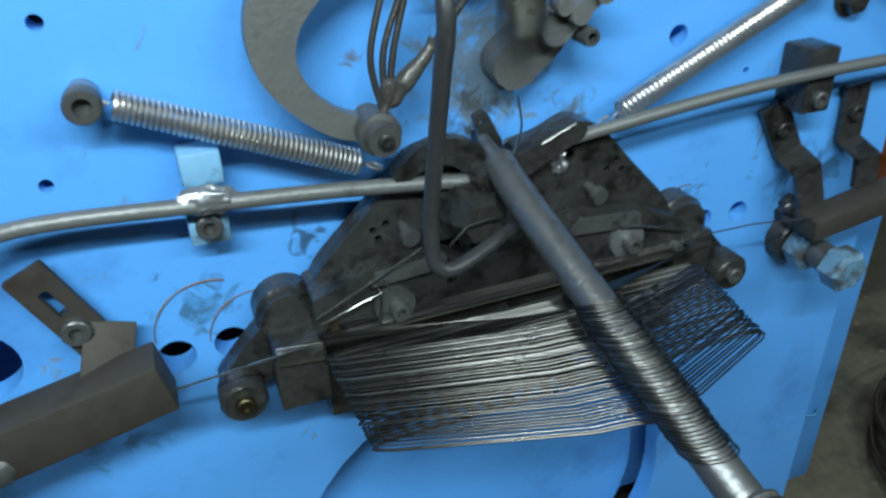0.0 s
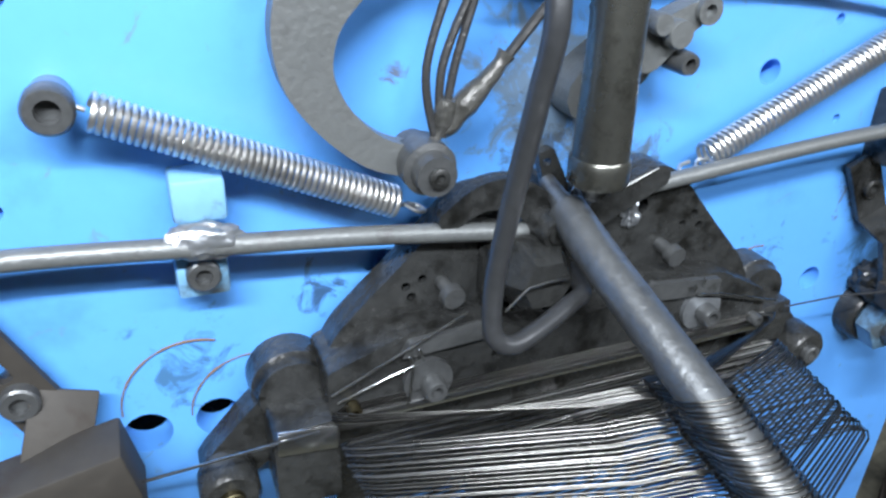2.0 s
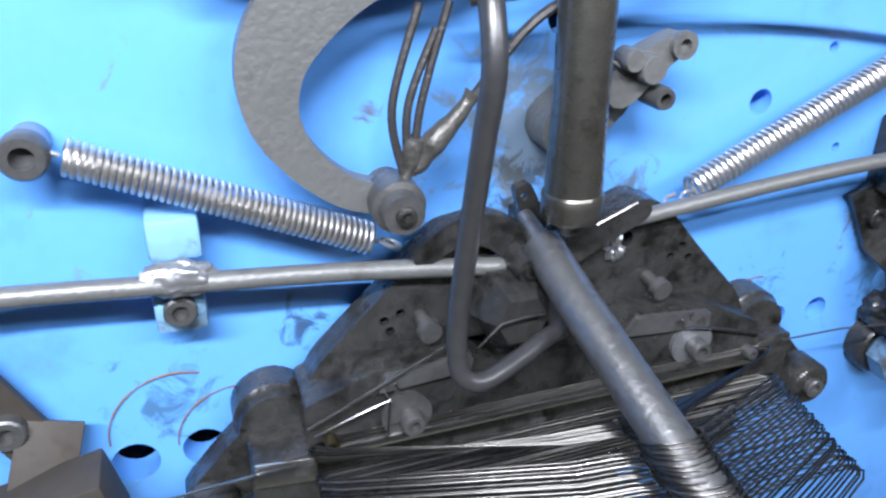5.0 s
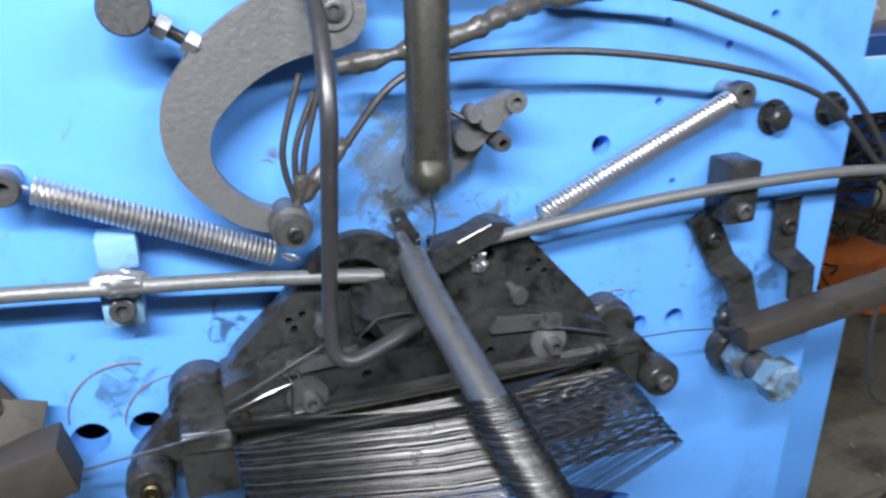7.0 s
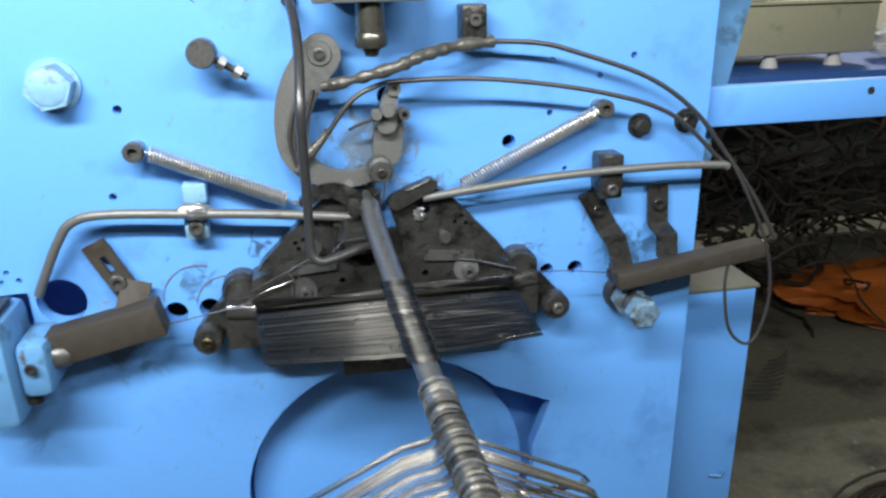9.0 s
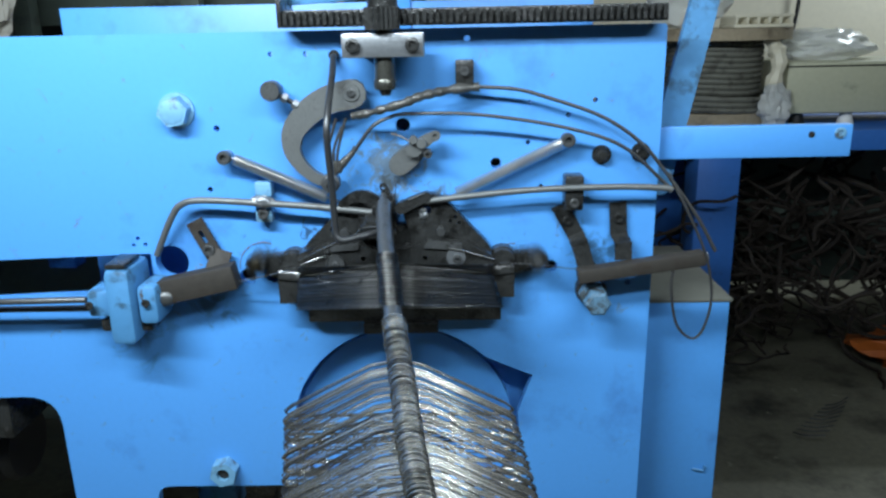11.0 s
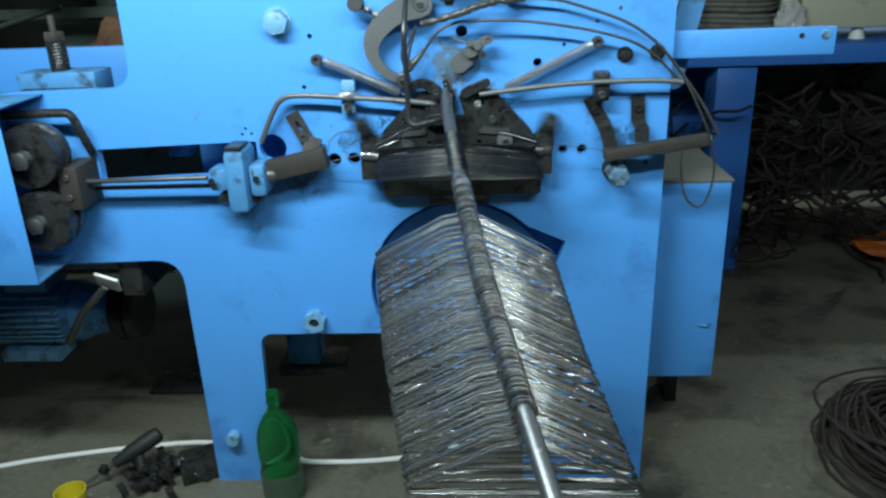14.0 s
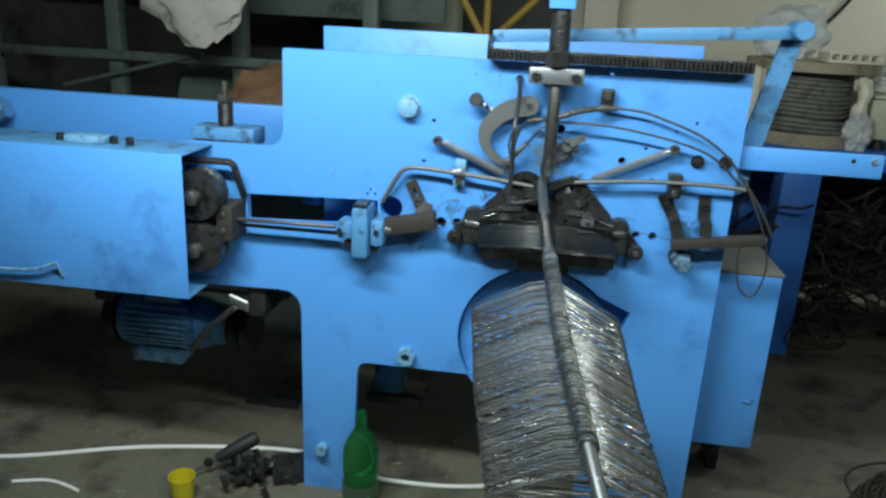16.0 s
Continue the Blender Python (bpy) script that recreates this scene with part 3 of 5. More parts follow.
def cables():
    c = thing("control_cable", (0.215, 0, 1.36), "dark bowden cable bound with greasy tape and clamped to the plate", "cable")
    up = [(0.231, -0.032, 1.351), (0.30, -0.034, 1.346), (0.354, -0.034, 1.332), (0.465, -0.034, 1.292), (0.542, -0.036, 1.239), (0.599, -0.04, 1.171), (0.65, -0.05, 1.10), (0.686, -0.06, 1.035)]
    part("cable", sweep(curve_points(up, 8), 0.0036, 8), cable_m, c)
    part("binding", sweep(curve_points([(0.0, -0.05, 1.303), (0.03, -0.058, 1.309), (0.095, -0.075, 1.327), (0.13, -0.07, 1.339), (0.18, -0.045, 1.347), (0.235, -0.034, 1.351)], 14), 0.0078, 10, jitter=0.5), grease, c, "lumpy greasy tape binding")
    part("clip", box(0.192, 0.226, -0.04, 0, 1.345, 1.40, 0.003), oily, c)
    part("clip_bolt", socket_bolt(0.209, -0.04, 1.38, 0.0085, 0.007), iron, c)
    part("tail", sweep(curve_points([(0.599, -0.046, 1.171), (0.63, -0.06, 1.11), (0.665, -0.07, 1.03), (0.682, -0.07, 0.95), (0.672, -0.072, 0.885), (0.65, -0.072, 0.86), (0.618, -0.07, 0.89), (0.604, -0.068, 0.96), (0.606, -0.066, 1.0)], 8), 0.0026, 8), cable_m, c)
    c = thing("control_cable", (0.04, 0, 1.27), "thin dark bowden cable arching over the forming head", "cable")
    low = [(-0.032, -0.045, 1.205), (-0.018, -0.05, 1.222), (0.0, -0.05, 1.238), (0.036, -0.055, 1.283), (0.07, -0.055, 1.301), (0.11, -0.052, 1.306), (0.232, -0.05, 1.302), (0.389, -0.046, 1.276), (0.502, -0.042, 1.238), (0.584, -0.04, 1.168), (0.60, -0.044, 1.155)]
    part("cable", sweep(curve_points(low, 8), 0.0034, 8), cable_m, c)
    part("binding", sweep(curve_points([(-0.034, -0.045, 1.198), (-0.022, -0.05, 1.216), (-0.006, -0.05, 1.232), (0.004, -0.05, 1.245)], 10), 0.0062, 10, jitter=0.5), grease, c)
    c = thing("wire_loop", (-0.03, -0.045, 1.20), "looped dark control wires tied to the swing lever", "cable")
    for dx, top in ((-0.018, 1.30), (-0.008, 1.285), (0.0, 1.30)):
        part("wire", sweep(curve_points([(-0.035 + dx * 0.3, -0.047, 1.195), (-0.03 + dx, -0.05, 1.24), (-0.012 + dx, -0.05, top)], 8), 0.0028, 8), cable_m, c)
    part("binding", sweep(curve_points([(-0.042, -0.046, 1.19), (-0.036, -0.048, 1.205), (-0.034, -0.05, 1.22)], 8), 0.0058, 10, jitter=0.6), grease, c)


# ---------------------------------------------------------------- forming head
JAWS = []


def forming_head():
    h = thing("forming_head", (CX, 0, 1.05), "oily dark steel forming head with jaws that bend the wire", "forming head")
    dots = [(-0.054, 1.083, 0.0035), (-0.042, 1.087, 0.0035), (-0.05, 1.074, 0.0035)]
    left = rounded([(-0.012, 1.147, 0.012), (0.03, 1.15, 0.01), (0.03, 1.122, 0.004), (0.0, 1.118, 0.004), (0.004, 1.066, 0.004), (0.018, 1.03, 0.002), (-0.118, 1.03, 0.012), (-0.104, 1.056, 0.012), (-0.052, 1.106, 0.01)])
    part("left_jaw", sheet(left, [circle(*d, 12) for d in dots], -0.034, -0.010), oily, h, "dark left jaw plate with drilled holes")
    dots = [(0.178, 1.096, 0.0035), (0.188, 1.104, 0.0035), (0.195, 1.093, 0.0035), (0.134, 1.118, 0.008)]
    right = rounded([(0.08, 1.135, 0.006), (0.112, 1.14, 0.01), (0.14, 1.154, 0.012), (0.168, 1.142, 0.012), (0.205, 1.10, 0.012), (0.25, 1.052, 0.014), (0.262, 1.028, 0.012), (0.10, 1.03, 0.002), (0.10, 1.07, 0.004)])
    part("right_jaw", sheet(right, [circle(*d, 12) for d in dots], -0.034, -0.010), oily, h, "dark right jaw plate with drilled holes")
    arch = part("jaw_arch", ribbon([(-0.028, 1.136, 0.008), (-0.005, 1.149, 0.010), (0.02, 1.148, 0.012), (0.042, 1.132, 0.013)], -0.048, -0.034), oily, h, "curved dark closing jaw")
    arm = part("jaw_arm", ribbon([(0.083, 1.126, 0.011), (0.108, 1.138, 0.0105), (0.134, 1.149, 0.009)], -0.052, -0.034), oily, h, "straight dark closing jaw")
    part("arm_edge", sweep([(0.098, -0.0525, 1.143), (0.13, -0.0525, 1.156)], 0.0012, 6), bright, arm)
    part("mount", box(-0.05, 0.195, -0.010, 0, 1.01, 1.085, 0.003), oily, h)
    bar = rounded([(-0.118, 1.004, 0.003), (0.258, 1.004, 0.003), (0.258, 1.034, 0.004), (0.205, 1.062, 0.006), (0.135, 1.066, 0.006), (0.10, 1.05, 0.006), (0.03, 1.046, 0.006), (0.0, 1.062, 0.006), (-0.062, 1.062, 0.006), (-0.118, 1.042, 0.004)])
    part("anvil_bar", sheet(bar, [circle(0.008, 1.03, 0.005, 14), circle(0.128, 1.03, 0.005, 14)], -0.060, -0.010), oily, h, "wide dark anvil bar")
    part("ledge", sheet(rounded([(-0.068, 1.046, 0.003), (0.0, 1.05, 0.003), (0.002, 1.062, 0.003), (-0.062, 1.058, 0.003)]), [], -0.066, -0.058), iron, h, "wet glinting ledge")
    part("ledge", sheet(rounded([(0.125, 1.052, 0.003), (0.20, 1.046, 0.003), (0.20, 1.06, 0.003), (0.135, 1.066, 0.003)]), [], -0.066, -0.058), iron, h)
    part("wear_strip", box(-0.116, 0.256, -0.066, -0.058, 1.000, 1.0075, 0.0015), bright, h, "worn bright steel edge strip")
    part("under_plate", box(-0.111, 0.277, -0.036, -0.012, 0.89, 1.003, 0.003), oily, h, "wide dark plate below the anvil bar")
    part("under_block", box(-0.03, 0.17, -0.012, 0, 0.9, 1.0, 0.002), oily, h)
    part("foot_block", box(0.0, 0.15, -0.05, -0.012, 0.868, 0.892, 0.004), oily, h)
    for x, wz in ((-0.047, 1.021), (0.188, 1.032)):
        part("guide_washer", washer(x, -0.060, wz, 0.0185, 0.004, 0.004), iron if x < 0 else steel, h, "round washer under a socket bolt")
        part("washer_bolt", socket_bolt(x + 0.002, -0.064, wz - 0.002, 0.0085, 0.012), iron, h)
        s = 1 if x < 0 else -1
        part("pin_wire", sweep([(x - 0.010, -0.062, wz + 0.012), (x - 0.016, -0.070, wz + 0.027), (x - 0.017, -0.07, wz + 0.029)], 0.0009, 6), bright, h)
        part("pin_wire", sweep([(x - 0.003, -0.062, wz + 0.016), (x - 0.009, -0.070, wz + 0.032), (x - 0.010, -0.07, wz + 0.034)], 0.0009, 6), bright, h)
        px = -0.026 if x < 0 else 0.160
        part("jaw_pin", lathe((px - 0.002, -0.03, 1.083), (px, -0.056, 1.080), [(0, 0.0052), (0.7, 0.0052), (0.72, 0.0088), (1, 0.0082)], 18), iron, h)
    part("nose_nut", lathe((0.031, -0.03, 1.094), (0.031, -0.082, 1.094), [(0, 0.030), (0.62, 0.030), (0.8, 0.026), (1, 0.019)], 6), oily, h, "wet chamfered hexagon nose nut", 25)
    part("nose_block", box(0.0, 0.062, -0.05, -0.03, 1.066, 1.112, 0.004), oily, h)
    part("nose_bolt", lathe((0.041, -0.04, 1.126), (0.042, -0.07, 1.125), [(0, 0.0118), (0.9, 0.012), (1, 0.0105)], 22), oily, arch)
    part("bolt_socket", socket_bolt(0.042, -0.069, 1.125, 0.007, 0.003), oily, arch)
    part("slot_lump", blob((0.126, -0.034, 1.112), (0.008, 0.006, 0.010), 12, 0.5), steel, h)
    part("clamp_lug", box(0.058, 0.074, -0.07, -0.034, 1.062, 1.088, 0.004), oily, h)
    JAWS.extend((arch, arm))
    # clamps and bosses at either end
    for s in (-1, 1):
        bx, bz, front = CX + s * 0.208, 1.012, -0.07 if s < 0 else -0.05
        part("boss", lathe((bx, 0, bz), (bx, -0.034, bz), [(0, 0.029), (0.7, 0.029), (0.78, 0.0265), (1, 0.025)], 28), oily, h, "round dark boss")
        ex = CX + s * 0.208
        cl = rounded([(ex - 0.022, 0.944, 0.003), (ex + 0.022, 0.944, 0.003), (ex + 0.022, 1.012, 0.006), (ex - 0.022, 1.008, 0.006)])
        clamp = part("end_clamp", sheet(cl, [], front, -0.03), oily, h, "square dark end clamp")
        face = box(-0.0205, 0.0205, -0.0022, 0.0022, -0.0085, 0.0085, 0.001, turn=(-14, -6 * s, 0))
        bmesh.ops.translate(face, verts=face.verts, vec=(ex, front - 0.001, 1.001))
        part("wear_face", face, bright if s < 0 else oily, clamp, "worn face")
        part("end_link", box(ex - s * 0.06, ex - s * 0.02, -0.058, -0.03, 0.992, 1.012, 0.003), oily, h)
        part("clamp_screw", socket_bolt(ex - s * 0.034, -0.0605, 1.012, 0.0052, 0.010), brass if s < 0 else iron, h)
    # wire lying in the tools
    part("bent_wire", sweep([(-0.118, -0.068, 1.030), (-0.06, -0.069, 1.058), (-0.022, -0.07, 1.077)], 0.0011, 8), bright, h, "bright bent length of wire")
    part("bent_wire", sweep([(-0.004, -0.089, 1.085), (0.012, -0.089, 1.1), (0.028, -0.089, 1.102), (0.042, -0.089, 1.102)], 0.0009, 8), bright, h)
    part("bent_wire", sweep([(0.175, -0.069, 1.052), (0.205, -0.069, 1.046), (0.262, -0.068, 1.028)], 0.001, 8), bright, h)
    part("bent_wire", sweep([(-0.114, -0.067, 1.022), (-0.075, -0.067, 1.036), (-0.06, -0.067, 1.04), (-0.062, -0.066, 1.012), (-0.064, -0.066, 1.006)], 0.0009, 8), bright, h)
    # cradle under the plunger
    part("cradle", sheet(rounded([(0.042, 1.170, 0.004), (0.054, 1.174, 0.004), (0.070, 1.142, 0.004), (0.064, 1.126, 0.003), (0.052, 1.136, 0.004)]), [circle(0.050, 1.163, 0.0032, 14)], -0.033, -0.025), oily, h, "small holed cradle under the plunger")
    part("cradle_stem", box(0.052, 0.072, -0.026, 0, 1.08, 1.146, 0.003), oily, h)
    part("wire_twist", sweep(curve_points([(0.074, -0.052, 1.19), (0.076, -0.056, 1.165), (0.068, -0.058, 1.142), (0.058, -0.056, 1.15), (0.07, -0.058, 1.158)], 6), 0.001, 6), bright, h)
    return h


def bent_tube():
    t = thing("bent_rod", (-0.032, 0, 1.41), "smooth dull grey bent rod in front of the forming head", "rod")
    pts = [(-0.034, 0.0, 1.412), (-0.032, -0.03, 1.405), (-0.028, -0.075, 1.383), (-0.027, -0.13, 1.345), (-0.030, -0.163, 1.295), (-0.031, -0.155, 1.25), (-0.031, -0.14, 1.2), (-0.032, -0.126, 1.14), (-0.032, -0.124, 1.108), (-0.029, -0.126, 1.093), (-0.018, -0.127, 1.087), (0.0, -0.122, 1.089), (0.035, -0.106, 1.094), (0.05, -0.095, 1.094), (0.062, -0.06, 1.09)]
    part("bar", sweep(curve_points(pts, 8), 0.0062, 16), tube_m, t)
    part("anchor", rod((-0.034, 0, 1.412), (-0.034, -0.01, 1.412), 0.010, 18), oily, t)


def crank_plate():
    c = thing("crank_lever", (0.085, 0, 1.208), "short grey crank lever with an eyelet and two bolts", "lever")
    part("plate", ribbon([(0.083, 1.207, 0.0205), (0.112, 1.230, 0.0195)], -0.03, 0), cast, c)
    part("link", ribbon([(0.112, 1.238, 0.014), (0.134, 1.254, 0.011), (0.152, 1.264, 0.008)], -0.046, -0.03), cast, c)
    part("eyelet", washer(0.153, -0.046, 1.264, 0.0095, 0.0045, 0.005), cast, c)
    for x, z, r in ((0.112, 1.258, 0.0075), (0.127, 1.251, 0.0098)):
        part("cap_screw", rod((x, -0.04, z), (x, -0.058, z), r, 20), cast, c)
    part("socket_screw", socket_bolt(0.138, -0.034, 1.231, 0.0082, 0.024), iron, c)
    part("spring_wire", sweep(curve_points([(0.07, -0.034, 1.268), (0.09, -0.04, 1.262), (0.112, -0.05, 1.25)], 6), 0.0022, 8), cable_m, c)
    return c


# ---------------------------------------------------------------- moving parts
def swing_lever():
    """The curved lever with a roller; it turns about its upper end."""
    pv = (0.0, 0, 1.345)
    c = thing("swing_lever", pv, "crescent-shaped grey steel swing lever with a roller at its tip", "lever")
    part("crescent", ribbon([(0.0, 1.343, 0.027), (-0.042, 1.334, 0.026), (-0.08, 1.313, 0.024), (-0.112, 1.278, 0.021), (-0.118, 1.242, 0.016), (-0.104, 1.212, 0.012), (-0.078, 1.188, 0.0105), (-0.05, 1.178, 0.010)], -0.044, -0.028), cast, c)
    part("hub", rod((0.0, 0, 1.345), (0.0, -0.047, 1.345), 0.0165, 26), cast, c)
    part("hub_bolt", socket_bolt(0.0, -0.047, 1.345, 0.008, 0.004), iron, c)
    part("roller", lathe((-0.047, -0.02, 1.18), (-0.047, -0.07, 1.178), [(0, 0.013), (0.3, 0.013), (0.32, 0.0175), (0.75, 0.0175), (0.78, 0.0135), (1, 0.013)], 28), iron, c, "grey steel roller")
    part("roller_screw", socket_bolt(-0.0465, -0.07, 1.178, 0.0065, 0.004), oily, c)
    return c


def stop_screw():
    c = thing("stop_screw", (-0.147, 0, 1.352), "grey adjusting screw with a round knob and lock nuts", "screw")
    part("base", rod((-0.147, 0, 1.352), (-0.147, -0.03, 1.352), 0.012, 18), oily, c)
    part("stop_knob", rod((-0.147, -0.03, 1.352), (-0.147, -0.062, 1.352), 0.0185, 24), iron, c, "round grey stop knob")
    part("stop_screw", sweep([(-0.145, -0.038, 1.35), (-0.094, -0.038, 1.318)], 0.0048, 10), oily, c)
    for u in (0.42, 0.78):
        p = Vector((-0.147, -0.038, 1.352)).lerp(Vector((-0.094, -0.038, 1.318)), u)
        d = Vector((0.053, 0, -0.034)).normalized() * 0.005
        part("lock_nut", lathe(p - d, p + d, [(0, 0.0095), (1, 0.0095)], 6), steel, c)


def bend_arm(s):
    """A bending arm with its roller; s is -1 for one end and 1 for the other."""
    px, pz = CX + s * 0.205, 1.0
    a = thing("bending_arm", (px, 0, pz), "dark oily bending arm with a round roller", "arm", "bending arms")
    rx, rz = px + s * 0.055, pz - 0.048
    part("lever", ribbon([(px, pz, 0.024), (px + s * 0.026, pz - 0.022, 0.022), (rx, rz, 0.018)], -0.028, -0.006), oily, a)
    part("roller", lathe((rx, -0.02, rz), (rx, -0.058, rz), [(0, 0.015), (0.25, 0.015), (0.28, 0.021), (0.9, 0.021), (1, 0.018)], 28), oily, a, "round oily roller")
    part("roller_bolt", socket_bolt(rx, -0.058, rz, 0.009, 0.006), brass if s < 0 else iron, a)
    return a


SHAFT_Y = -0.072


def plunger():
    """The plunger that comes down on the wire."""
    p = thing("plunger", (CX - 0.006, SHAFT_Y, 1.355), "oiled bronze-grey round plunger with a collar", "plunger")
    x = CX - 0.006
    part("shaft", lathe((x, SHAFT_Y, 1.38), (x, SHAFT_Y, 1.75), [(0, 0.0175), (0.995, 0.0175), (1, 0.016)], 28), bronze, p)
    part("sleeve", lathe((x, SHAFT_Y, 1.37), (x, SHAFT_Y, 1.425), [(0, 0.019), (1, 0.0178)], 28), bronze, p)
    part("collar", lathe((x, SHAFT_Y, 1.353), (x, SHAFT_Y, 1.372), [(0, 0.019), (0.1, 0.0205), (0.9, 0.0205), (1, 0.019)], 28), bronze, p)
    part("tip", lathe((x, SHAFT_Y, 1.342), (x, SHAFT_Y, 1.354), [(0, 0.008), (1, 0.013)], 20), oily, p)
    return p


def gear_rack():
    """The toothed rack that turns the plunger, and its pushing bar."""
    r = thing("gear_rack", (0.23, -0.045, 1.462), "greasy dark toothed rack sliding along the top of the plate", "rack")
    part("rack_bar", box(-0.118, 0.572, -0.052, -0.022, 1.462, 1.492, 0.002), oily, r)
    bm = bmesh.new()
    for k in range(58):
        x = -0.112 + 0.0118 * k
        box(x, x + 0.006, -0.062, -0.052, 1.466, 1.490, 0, bm)
    part("teeth", bm, oily, r, "row of greasy gear teeth")
    part("end_plate", box(-0.124, -0.116, -0.06, 0.05, 1.462, 1.525, 0.002), oily, r)
    bar = box(-0.12, 0.70, 0.035, 0.045, -0.017, 0.017, 0.002, turn=(0, -3.5, 0))
    bmesh.ops.translate(bar, verts=bar.verts, vec=(0, 0, 1.545))
    part("push_bar", bar, blue_dirty, r, "chipped blue push bar")
    part("knuckle", rod((0.69, -0.01, 1.575), (0.69, 0.07, 1.575), 0.026, 20), blue_dirty, r)
    return r


def rocker_arm():
    """The arm that drives the push bar."""
    a = thing("rocker_arm", (0.60, 0.08, 1.15), "long blue rocker arm behind the plate", "arm")
    part("arm", ribbon([(0.60, 1.15, 0.03), (0.65, 1.38, 0.028), (0.69, 1.575, 0.026)], 0.072, 0.088), blue_dirty, a)
    part("pivot", rod((0.60, 0.05, 1.15), (0.60, 0.12, 1.15), 0.03, 20), blue_dirty, a)
    part("pin", rod((0.69, 0.06, 1.575), (0.69, 0.10, 1.575), 0.016, 16), rust, a)
    return a


def plunger_guide():
    g = thing("plunger_guide", (CX, 0, 1.43), "bolted steel guide block round the plunger", "guide")
    x = CX - 0.006
    bm = box(-0.072, 0.072, -0.022, 0.022, -0.021, 0.021, 0.003)
    bmesh.ops.translate(bm, verts=bm.verts, vec=(x, SHAFT_Y - 0.006, 1.43))
    part("front_cap", bm, steel, g)
    part("rear_block", box(x - 0.05, x + 0.05, -0.057, 0, 1.411, 1.449, 0.003), oily, g)
    for dx in (-0.052, 0.052):
        part("cap_bolt", socket_bolt(x + dx, SHAFT_Y - 0.028, 1.43, 0.0125, 0.008), oily, g)
    c = thing("pinion", (x, SHAFT_Y, 1.478), "greasy dark pinion on the plunger, meshing with the rack", "gear")
    prof = []
    for k in range(48):
        rr = 0.031 if k % 2 else 0.027
        prof.append((math.cos(2 * math.pi * k / 48) * rr, math.sin(2 * math.pi * k / 48) * rr))
    bm = sheet(prof, [], -0.019, 0.019)
    bmesh.ops.transform(bm, verts=bm.verts, matrix=Matrix.Translation((x, SHAFT_Y - 0.016, 1.475)) @ SPIN)
    part("toothed_wheel", bm, oily, c)
    part("hub", lathe((x, SHAFT_Y, 1.492), (x, SHAFT_Y, 1.60), [(0, 0.027), (0.7, 0.026), (1, 0.024)], 24), oily, c)
    t = thing("air_cylinder", (x, SHAFT_Y, 1.61), "light blue cylinder block above the plunger", "cylinder")
    part("body", box(x - 0.034, x + 0.034, SHAFT_Y - 0.034, SHAFT_Y + 0.034, 1.60, 1.86, 0.004), blue, t)
    part("bracket", box(x - 0.03, x + 0.03, SHAFT_Y + 0.034, 0.31, 1.64, 1.70, 0.003), blue, t)
    part("post", box(x - 0.03, x + 0.03, 0.29, 0.33, 1.45, 1.72, 0.003), blue, t)


